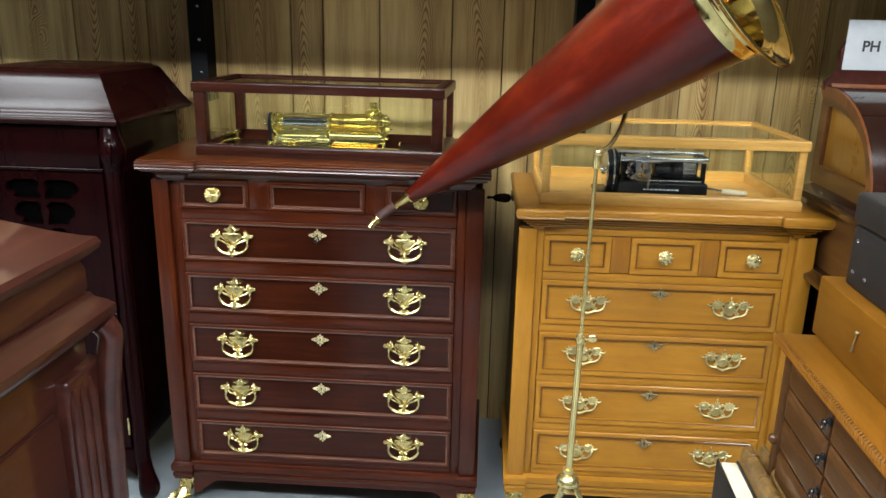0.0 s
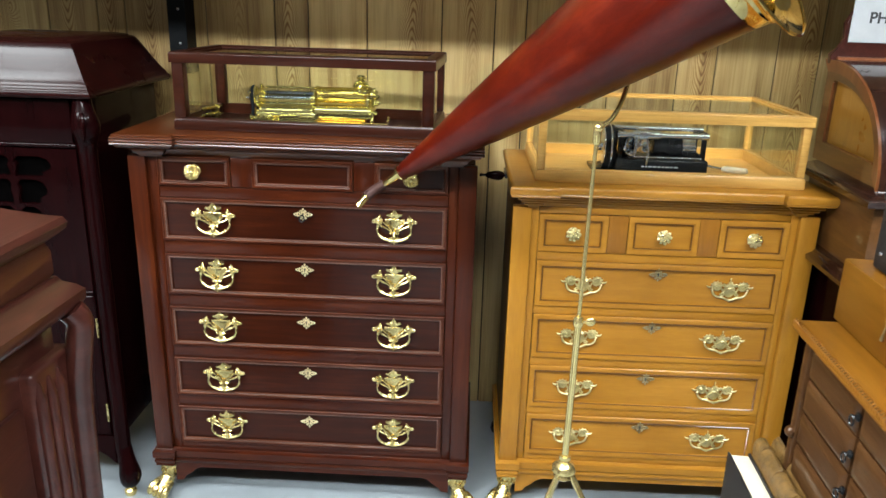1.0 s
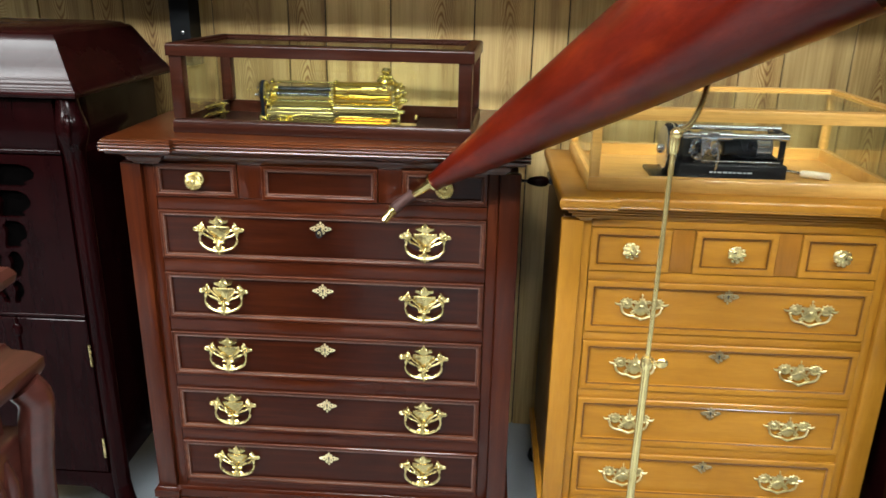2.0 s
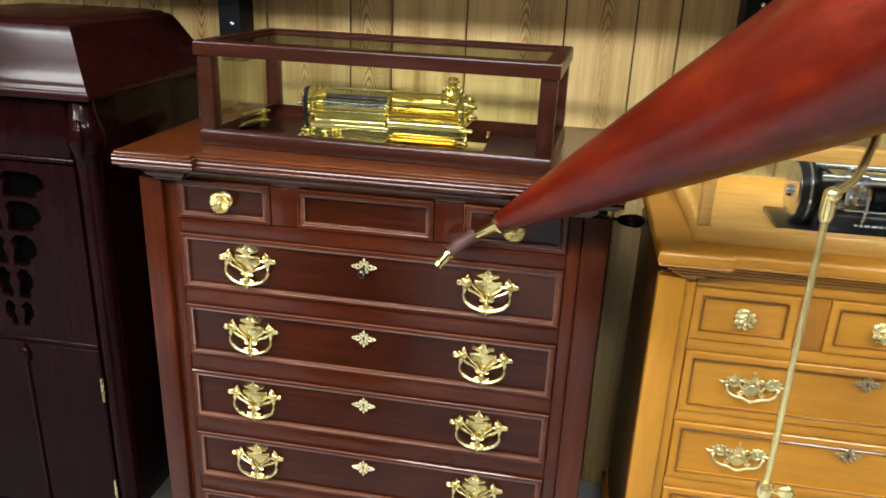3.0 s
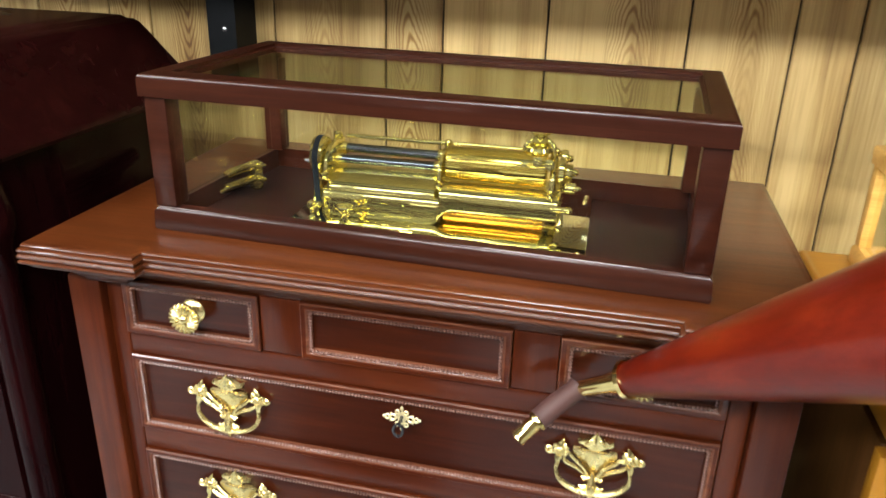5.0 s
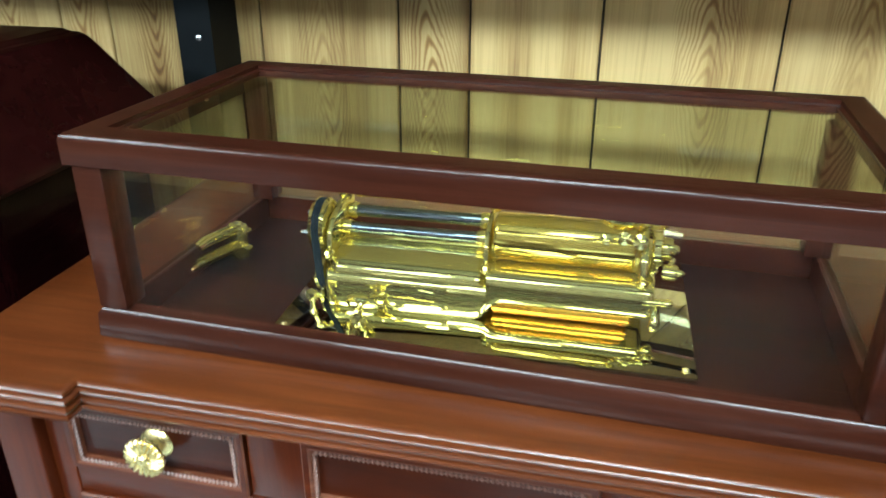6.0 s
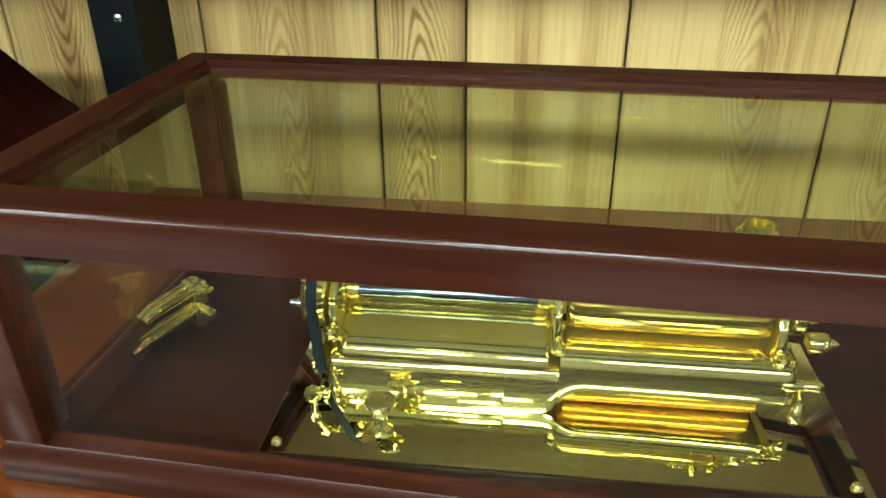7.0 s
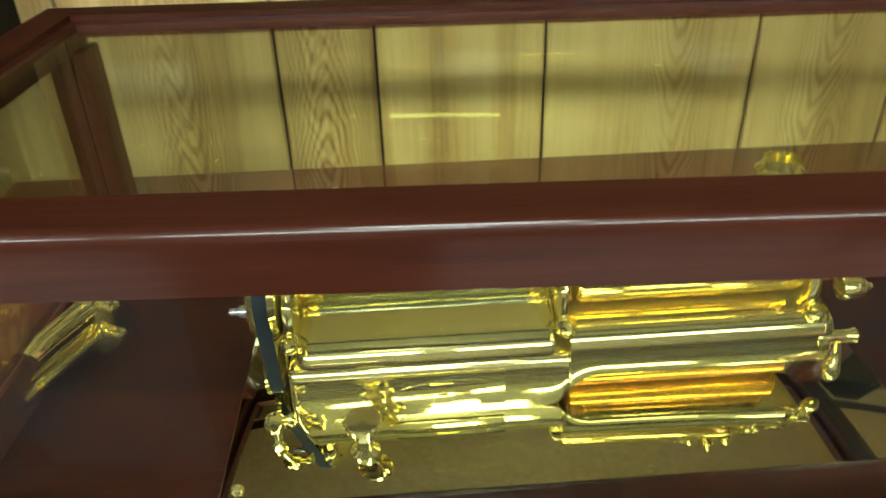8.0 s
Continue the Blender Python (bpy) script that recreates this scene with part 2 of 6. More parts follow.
# Orange of gold mirrored in gold, put into the base colour.
REFLECTED_GOLD = metal("warm_brass_tube", (0.93, 0.50, 0.06), (0.72, 0.32, 0.03), rough=0.18, spot=0.25, body=0.10)
MANDREL_GOLD = metal("warm_gold_mandrel", (0.97, 0.76, 0.20), (0.95, 0.72, 0.16), rough=0.11, body=0.03)
CHIPBOARD = plain("raw_chipboard", (0.52, 0.40, 0.24), rough=0.8, vary=0.18, scale=120)
ANTIQUE = metal("aged_brass", (0.74, 0.64, 0.33), (0.40, 0.33, 0.15), rough=0.34, spot=0.3, relief=0.4, body=0.06)
KEY_ANTIQUE = metal("dull_brass", (0.40, 0.33, 0.18), (0.24, 0.19, 0.10), rough=0.42, body=0.15)
ANTIQUE_GOLD = metal("aged_gilt_brass", (0.86, 0.74, 0.38), (0.55, 0.45, 0.19), rough=0.26, relief=0.3, body=0.08)
STEEL = metal("blued_steel", (0.40, 0.45, 0.55), (0.32, 0.37, 0.47), rough=0.07, body=0.0)
NICKEL = metal("nickel", (0.80, 0.84, 0.90), (0.62, 0.66, 0.72), rough=0.13, body=0.05)
IRON = plain("black_japanned_iron", (0.010, 0.011, 0.012), rough=0.22)
BLACK_STEEL = plain("black_painted_steel", (0.0035, 0.0045, 0.0055), rough=0.5)
BLACK_STEEL.node_tree.nodes["Principled BSDF"].inputs["Specular IOR Level"].default_value = 0.12
# Oak of the chest's sides, darkened in colour for the shade between the chests.
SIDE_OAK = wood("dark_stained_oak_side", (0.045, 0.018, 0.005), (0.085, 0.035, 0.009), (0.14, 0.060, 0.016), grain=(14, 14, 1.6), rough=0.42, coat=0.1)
OAK_BEAD = wood("stained_oak_bead", (0.085, 0.030, 0.006), (0.13, 0.050, 0.009), (0.19, 0.080, 0.015), rough=0.35, coat=0.4)
LEATHERETTE = plain("black_leatherette", (0.011, 0.011, 0.012), rough=0.5, vary=0.4, scale=60, bump=0.3)
RUBBER = plain("brown_rubber_hose", (0.050, 0.018, 0.014), rough=0.65, vary=0.25)
BELT = plain("dark_leather_belt", (0.004, 0.006, 0.008), rough=0.7)
BELT.node_tree.nodes["Principled BSDF"].inputs["Specular IOR Level"].default_value = 0.1
PAPER = plain("cream_paper", (0.72, 0.64, 0.46), rough=0.8, vary=0.08)
CARD = plain("white_card", (0.36, 0.375, 0.385), rough=0.7, vary=0.06)
INK = plain("black_ink", (0.02, 0.02, 0.022), rough=0.7)
IVORY = plain("cream_handle", (0.74, 0.66, 0.48), rough=0.4, vary=0.08)
LEATHER = plain("tooled_brown_leather", (0.17, 0.092, 0.022), rough=0.4, vary=0.5, scale=90, bump=0.4)
WAX = plain("black_wax_record", (0.012, 0.014, 0.018), rough=0.2)
# Near-black without gloss, for the dark inside the grille.
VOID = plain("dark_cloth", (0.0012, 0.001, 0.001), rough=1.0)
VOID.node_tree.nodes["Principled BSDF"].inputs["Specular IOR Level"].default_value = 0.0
GREY_PAINT = plain("grey_floor_paint", (0.32, 0.362, 0.388), rough=0.32, vary=0.14, scale=3.5, bump=0.04)
PLASTER = plain("painted_plaster", (0.065, 0.055, 0.045), rough=0.8, vary=0.06, scale=4)
CEILING_PAINT = plain("ceiling_tile_grey", (0.22, 0.216, 0.208), rough=0.85, vary=0.06, scale=8)
GROOVE = plain("panel_groove", (0.035, 0.022, 0.010), rough=0.7)
PANEL_WALL = panelling("wood_panelling")
GLASS = glass_pane("clear_glass", (0.875, 0.90, 0.80), ior=1.58)
FRONT_GLASS = glass_pane("thin_front_glass", (0.965, 0.98, 0.94), ior=1.10)
TOP_GLASS = glass_pane("greenish_top_glass", (0.76, 0.80, 0.67), ior=1.5)
TUBE_GLOW = lamp_glow("lit_diffuser", (0.96, 1.0, 0.99), LAMP_STRENGTH)
FIXTURE = plain("white_enamel", (0.75, 0.76, 0.76), rough=0.4, vary=0.03)


# ---- mesh helpers ----
def part(name, bm, mat, parent, label="", smooth=True, angle=38):
    """Links a bmesh as one mesh under a thing or a part."""
    me = bpy.data.meshes.new(name)
    bmesh.ops.recalc_face_normals(bm, faces=bm.faces[:])
    for e in bm.edges:
        if len(e.link_faces) == 2 and e.calc_face_angle(0.0) > radians(angle):
            e.smooth = False
    for f in bm.faces:
        f.smooth = smooth
    bm.to_mesh(me)
    bm.free()
    for m in (mat if isinstance(mat, (list, tuple)) else (mat,)):
        me.materials.append(m)
    ob = new(name, me)
    if parent is not None:
        ob.parent = parent
    if label:
        tagged(ob, label)
    return ob


def again(ob, parent, m=None):
    """Another object on the same mesh, under a parent."""
    c = new(ob.name.split(".")[0], ob.data)
    c.parent = parent
    if m is not None:
        c.matrix_basis = m
    if "label" in ob:
        c["label"] = ob["label"]
    return c


def thing(name, m, label, category, group=""):
    ob = new(name)
    ob.empty_display_size = 0.05
    ob.matrix_basis = m
    return tagged(ob, label, category, group)


def box(bm, x0, x1, y0, y1, z0, z1, bev=0.0, seg=2, m=None):
    vs = [bm.verts.new((x, y, z)) for z in (z0, z1) for y in (y0, y1) for x in (x0, x1)]
    fs = [bm.faces.new([vs[i] for i in q]) for q in ((0, 2, 3, 1), (4, 5, 7, 6), (0, 1, 5, 4), (2, 6, 7, 3), (0, 4, 6, 2), (1, 3, 7, 5))]
    if m is not None:
        bmesh.ops.transform(bm, matrix=m, verts=vs)
    if bev:
        es = list({e for f in fs for e in f.edges})
        bmesh.ops.bevel(bm, geom=es, offset=bev, segments=seg, profile=0.5, affect="EDGES", clamp_overlap=True)
    return bm


def rings(bm, loops, closed=False, cap=True):
    """Skins a row of vertex loops of equal length."""
    rows = [[bm.verts.new(p) for p in lp] for lp in loops]
    n = len(rows[0])
    pairs = list(zip(rows, rows[1:])) + ([(rows[-1], rows[0])] if closed else [])
    for a, b in pairs:
        for i in range(n):
            j = (i + 1) % n
            bm.faces.new((a[i], a[j], b[j], b[i]))
    if cap and not closed:
        bm.faces.new(rows[0][::-1])
        bm.faces.new(rows[-1])
    return bm


def lathe(bm, profile, m=None, seg=24, cap=True):
    """Turns (radius, height) pairs about z."""
    m = m or Matrix.Identity(4)
    loops = []
    for r, z in profile:
        r = max(r, 0.0002)
        loops.append([m @ Vector((r * math.cos(2 * math.pi * i / seg), r * math.sin(2 * math.pi * i / seg), z)) for i in range(seg)])
    return rings(bm, loops, cap=cap)


def tube(bm, pts, r, seg=8, cap=True, flat=1.0):
    """A round bar along points; r a number or one for each point."""
    pts = [Vector(p) for p in pts]
    rs = r if isinstance(r, (list, tuple)) else [r] * len(pts)
    loops, up = [], None
    for i, p in enumerate(pts):
        d = (pts[min(i + 1, len(pts) - 1)] - pts[max(i - 1, 0)]).normalized()
        if up is None:
            up = d.orthogonal().normalized()
        up = (up - d * up.dot(d)).normalized()
        side = d.cross(up)
        loops.append([p + rs[i] * (math.cos(2 * math.pi * k / seg) * up + flat * math.sin(2 * math.pi * k / seg) * side) for k in range(seg)])
    return rings(bm, loops, cap=cap)


def arc_points(pts, steps=6):
    """A smooth curve through points."""
    pts = [Vector(p) for p in pts]
    out = []
    for i in range(len(pts) - 1):
        p0, p1, p2, p3 = pts[max(i - 1, 0)], pts[i], pts[i + 1], pts[min(i + 2, len(pts) - 1)]
        for k in range(steps):
            t = k / steps
            out.append(0.5 * ((2 * p1) + (p2 - p0) * t + (2 * p0 - 5 * p1 + 4 * p2 - p3) * t * t + (3 * p1 - p0 - 3 * p2 + p3) * t ** 3))
    return out + [pts[-1]]


def ball(bm, c, r, sub=2, scale=(1, 1, 1), m=None):
    mm = Matrix.Translation(c) @ (m or Matrix.Identity(4)) @ Matrix.Diagonal((*scale, 1))
    bmesh.ops.create_icosphere(bm, subdivisions=sub, radius=r, matrix=mm)
    return bm


def plate(bm, outline, y0, y1, bev=0.0):
    """An upright plate: outline in (x, z), from y0 (front) to y1."""
    a = [bm.verts.new((x, y0, z)) for x, z in outline]
    b = [bm.verts.new((x, y1, z)) for x, z in outline]
    n = len(a)
    fs = [bm.faces.new(a), bm.faces.new(b[::-1])]
    fs += [bm.faces.new((a[i], b[i], b[(i + 1) % n], a[(i + 1) % n])) for i in range(n)]
    if bev:
        bmesh.ops.bevel(bm, geom=list(fs[0].edges), offset=bev, segments=2, profile=0.5, affect="EDGES", clamp_overlap=True)
    return bm


def offset_path(path, d):
    """Moves a counter-clockwise plan outward by d, with mitred corners."""
    n, out = len(path), []
    for i in range(n):
        p0, p1, p2 = Vector(path[i - 1]), Vector(path[i]), Vector(path[(i + 1) % n])
        a, b = (p1 - p0).normalized(), (p2 - p1).normalized()
        na, nb = Vector((a.y, -a.x)), Vector((b.y, -b.x))
        k = na + nb
        out.append(p1 + k * (d * 2 / max(k.dot(k), 1e-6)) if k.length > 1e-6 else p1 + na * d)
    return out


def moulded(bm, path, profile):
    """A slab with a moulded edge: profile rows (outward, height) from the bottom up."""
    loops = [[(p.x, p.y, z) for p in offset_path(path, d)] for d, z in profile]
    return rings(bm, loops)


def beads(bm, x0, x1, z0, z1, y, r, step):
    """A row of small beads round an upright rectangle."""
    def row(a, b):
        n = max(2, round((Vector(b) - Vector(a)).length / step))
        for i in range(n):
            c = Vector(a).lerp(Vector(b), (i + 0.5) / n)
            vs = [bm.verts.new(c + Vector(o) * r) for o in ((1, 0, 0), (-1, 0, 0), (0, 0, 1), (0, 0, -1), (0, -1, 0))]
            for q in ((4, 0, 2), (4, 2, 1), (4, 1, 3), (4, 3, 0)):
                bm.faces.new([vs[k] for k in q])
    for a, b in (((x0, y, z0), (x1, y, z0)), ((x0, y, z1), (x1, y, z1)), ((x0, y, z0), (x0, y, z1)), ((x1, y, z0), (x1, y, z1))):
        row(a, b)
    return bm


# ---- the room ----
def wall_slab(name, m, x0, x1, y0, y1, z0, z1, mat):
    bm = bmesh.new()
    box(bm, x0, x1, y0, y1, z0, z1)
    ob = part(name, bm, mat, None, smooth=False)
    ob.matrix_basis = m
    return tagged(ob, kind="structure")


HERE = Matrix.Identity(4)
WALL = pose(-0.43, 2.487, 0, 0, 0, WALL_YAW)
floor = tagged(wall_slab("floor", HERE, -4.2, 4.2, -4.2, 2.9, -0.1, 0.0, GREY_PAINT), "pale blue-grey painted concrete floor")
ceiling = tagged(wall_slab("ceiling", HERE, -4.2, 4.2, -4.2, 2.9, CEILING_Z, CEILING_Z + 0.1, CEILING_PAINT), "grey tiled ceiling")
wall_north = tagged(wall_slab("wall_north", WALL, -3.6, 4.2, 0.007, 0.12, 0.0, CEILING_Z, GROOVE), "back wall clad in tan wood panelling")
tagged(wall_slab("wall_south", HERE, -4.2, 4.2, -1.9, -1.78, 0.0, CEILING_Z, PLASTER), "plain painted wall")
tagged(wall_slab("wall_west", HERE, -4.0, -3.9, -4.2, 2.7, 0.0, CEILING_Z, PLASTER), "plain painted wall")
tagged(wall_slab("wall_east", HERE, 3.7, 3.8, -4.2, 2.9, 0.0, CEILING_Z, PLASTER), "plain painted wall")


def ceiling_lamp(m, half):
    t = thing("ceiling_light", m, "white ceiling light with a wraparound prismatic diffuser", "ceiling light", "ceiling lights")
    bm = bmesh.new()
    box(bm, -half - 0.02, half + 0.02, -0.135, 0.135, -0.022, 0.0, 0.003)
    part("housing", bm, FIXTURE, t)
    bm = bmesh.new()
    sect = [(-0.125, -0.022), (-0.130, -0.050), (-0.112, -0.082), (-0.085, -0.092), (0.085, -0.092), (0.112, -0.082), (0.130, -0.050), (0.125, -0.022)]
    rings(bm, [[(x, y, z) for y, z in sect] for x in (-half, half)])
    part("diffuser", bm, TUBE_GLOW, t)
    for x in (-half - 0.008, half + 0.008):
        bm = bmesh.new()
        box(bm, x - 0.0075, x + 0.0075, -0.133, 0.133, -0.094, -0.022, 0.003)
        part("end_cap", bm, FIXTURE, t)
    return t


LAMP_ROW = -0.38
LAMP = ceiling_lamp(pose(-2.50, LAMP_ROW, CEILING_Z, 0, 0, 0), 0.585)
for x in (-0.95, 0.60):
    copy_thing(LAMP, pose(x, LAMP_ROW, CEILING_Z))
SHORT_LAMP = ceiling_lamp(pose(-2.06, 0.85, CEILING_Z), 0.29)
for x in (-0.45, 1.30):
    copy_thing(SHORT_LAMP, pose(x, 0.68, CEILING_Z))


# ---- rack with black uprights, above and behind the cabinets ----
SHELF_FRONT, SHELF_Z = -0.59, 1.503


def upright(m):
    t = thing("shelf_upright", m, "black steel shelf upright with bolt heads by the panelled wall", "shelf upright", "shelf uprights")
    bm = bmesh.new()
    chan = [(-0.027, 0.0), (0.027, 0.0), (0.027, 0.078), (0.023, 0.078), (0.023, 0.004), (-0.023, 0.004), (-0.023, 0.078), (-0.027, 0.078)]
    rings(bm, [[(x, y, z) for x, y in chan] for z in (1.128, SHELF_Z)])
    part("post", bm, BLACK_STEEL, t)
    for z in (1.216, 1.316, 1.416):
        bm = bmesh.new()
        lathe(bm, [(0.0048, 0), (0.0046, 0.002), (0.002, 0.0034)], pose(0.006, 0, z, 90), seg=10)
        part("bolt", bm, NICKEL, t)
    return t


POST = upright(pose(-0.931, 2.389, 0, 0, 0, WALL_YAW))
copy_thing(POST, pose(0.268, 2.429, 0, 0, 0, WALL_YAW))
copy_thing(POST, pose(1.38, 2.465, 0, 0, 0, WALL_YAW))
copy_thing(POST, pose(-2.09, 2.351, 0, 0, 0, WALL_YAW))
RACK = thing("rack_shelf", pose(-0.43, 2.487, 0, 0, 0, WALL_YAW), "chipboard rack shelf on black steel beams over the cabinets", "shelf")
bm = bmesh.new()
box(bm, -1.75, 1.95, SHELF_FRONT + 0.032, -0.004, SHELF_Z + 0.004, SHELF_Z + 0.022, 0.002)
part("board", bm, CHIPBOARD, RACK, "raw chipboard shelf")
for y0, y1 in ((SHELF_FRONT, SHELF_FRONT + 0.030), (-0.120, -0.090)):
    bm = bmesh.new()
    box(bm, -1.75, 1.95, y0, y1, SHELF_Z, SHELF_Z + 0.05, 0.002)
    part("beam", bm, BLACK_STEEL, RACK)


# ---- brass fittings ----
def paint(bm, start, index):
    bm.faces.ensure_lookup_table()
    for f in bm.faces[start:]:
        f.material_index = index


def spiral(cx, cz, r0, r1, a0, turns, y, n=14):
    out = []
    for i in range(n):
        t = i / (n - 1)
        a = a0 + turns * 2 * math.pi * t
        r = r0 + (r1 - r0) * t
        out.append((cx + r * math.cos(a), y, cz + r * math.sin(a)))
    return out


def mirrored(half):
    """Closes a half outline, given from the top down at x > 0, across x = 0."""
    return half + [(-x, z) for x, z in half[::-1] if x > 1e-6]


def urn_pull():
    """A flat cast pull: urn with a tented lid and upturned eaves, flowers with curls, leafy arms, a pointed mask and a hanging bail."""
    bm = bmesh.new()
    plate(bm, mirrored([(0.0, 0.0440), (0.0015, 0.0402), (0.0034, 0.0366), (0.0064, 0.0334), (0.0106, 0.0302), (0.0145, 0.0287), (0.0178, 0.0308), (0.0196, 0.0297), (0.0185, 0.0268), (0.0143, 0.0252), (0.0078, 0.0243), (0.0062, 0.0222), (0.0080, 0.0196), (0.0, 0.0190)]), -0.0074, 0.0, 0.0030)
    for x0, x1, z0, z1 in ((0.0, 0.0, 0.0425, 0.0250), (0.0025, 0.011, 0.0355, 0.0264), (-0.0025, -0.011, 0.0355, 0.0264)):
        tube(bm, [(x0, -0.0056, z0), ((x0 + x1) / 2, -0.0080, (z0 + z1) / 2), (x1, -0.0072, z1)], [0.0008, 0.0019, 0.0014], 7)
    tube(bm, [(-0.0230, -0.005, 0.0172), (-0.010, -0.0068, 0.0178), (0.010, -0.0068, 0.0178), (0.0230, -0.005, 0.0172)], [0.0012, 0.0021, 0.0021, 0.0012], 8)
    plate(bm, mirrored([(0.0235, 0.0172), (0.0242, 0.0115), (0.0205, 0.0062), (0.0140, 0.0008), (0.0080, -0.0052), (0.0045, -0.0110), (0.0024, -0.0150), (0.0, -0.0155)]), -0.0036, 0.0, 0.0008)
    for s in (-1, 1):
        fx, fz = s * 0.0372, 0.0125
        ball(bm, (fx, -0.006, fz), 0.0058, 2, (1.0, 0.6, 1.0))
        for k in range(6):
            a = k * math.pi / 3 + 0.4
            ball(bm, (fx + 0.0066 * math.cos(a), -0.005, fz + 0.0070 * math.sin(a)), 0.0036, 1, (1.0, 0.7, 1.0))
        ball(bm, (fx, -0.0095, fz), 0.0024, 1)
        tube(bm, [(fx, -0.005, fz + 0.006), (fx - s * 0.001, -0.0045, fz + 0.0105), (fx - s * 0.0035, -0.004, fz + 0.0152)], [0.0034, 0.0028, 0.0006], 6)
        tube(bm, [(fx - s * 0.003, -0.004, fz + 0.006), (fx - s * 0.0066, -0.004, fz + 0.0092)], [0.0026, 0.0006], 6)
        tube(bm, [(fx + s * 0.001, -0.005, fz - 0.006), (fx + s * 0.002, -0.006, fz - 0.0110), (fx + s * 0.002, -0.0065, fz - 0.0165)], [0.0042, 0.0038, 0.0026], 7)
        tube(bm, spiral(s * 0.0492, 0.0118, 0.0048, 0.0012, (0 if s < 0 else math.pi) - 0.6, s * 1.3, -0.0045, 12), 0.0018, 6)
        tube(bm, arc_points([(s * 0.0330, -0.0055, 0.0100), (s * 0.0272, -0.0065, 0.0112), (s * 0.0222, -0.0070, 0.0060), (s * 0.0152, -0.0075, 0.0004), (s * 0.0085, -0.0080, -0.0062), (s * 0.0030, -0.0085, -0.0200)], 3), 0.0021, 7)
        tube(bm, arc_points([(s * 0.0345, -0.0055, 0.0030), (s * 0.0265, -0.0065, -0.0020), (s * 0.0190, -0.0075, -0.0045), (s * 0.0120, -0.0080, -0.0090), (s * 0.0065, -0.0085, -0.0150)], 3), [0.0020, 0.0024, 0.0028, 0.0026, 0.0024, 0.0026, 0.0022, 0.0020, 0.0022, 0.0018, 0.0016, 0.0014, 0.0010], 7)
        tube(bm, [(s * 0.003, -0.008, -0.0140), (s * 0.0085, -0.009, -0.0170), (s * 0.0122, -0.0085, -0.0150)], [0.0028, 0.0026, 0.0008], 6)
        tube(bm, [(s * 0.004, -0.009, -0.0260), (s * 0.0100, -0.010, -0.0290), (s * 0.0135, -0.0095, -0.0262)], [0.0032, 0.0030, 0.0008], 6)
        tube(bm, [(s * 0.003, -0.009, -0.0340), (s * 0.0072, -0.0095, -0.0380), (s * 0.0066, -0.009, -0.0410)], [0.0028, 0.0024, 0.0008], 6)
    tube(bm, [(0, -0.008, -0.0090), (0, -0.009, -0.0160), (0, -0.010, -0.0225), (0, -0.011, -0.0285), (0, -0.010, -0.0350), (0, -0.009, -0.0410), (0, -0.008, -0.0462)], [0.0020, 0.0036, 0.0060, 0.0064, 0.0046, 0.0030, 0.0005], 9)
    for x, z in ((0.0030, -0.0225), (-0.0030, -0.0225), (0.0, -0.0275)):
        ball(bm, (x, -0.0155, z), 0.0015, 1)
    bail = arc_points([(-0.0390, -0.0075, -0.003), (-0.0400, -0.009, -0.0100), (-0.0368, -0.010, -0.0190), (-0.0280, -0.011, -0.0272), (-0.0140, -0.0115, -0.0326), (0, -0.0115, -0.0336),
                       (0.0140, -0.0115, -0.0326), (0.0280, -0.011, -0.0272), (0.0368, -0.010, -0.0190), (0.0400, -0.009, -0.0100), (0.0390, -0.0075, -0.003)], 4)
    tube(bm, bail, [0.0019 + 0.0016 * math.sin(math.pi * i / (len(bail) - 1)) for i in range(len(bail))], 8)
    return bm


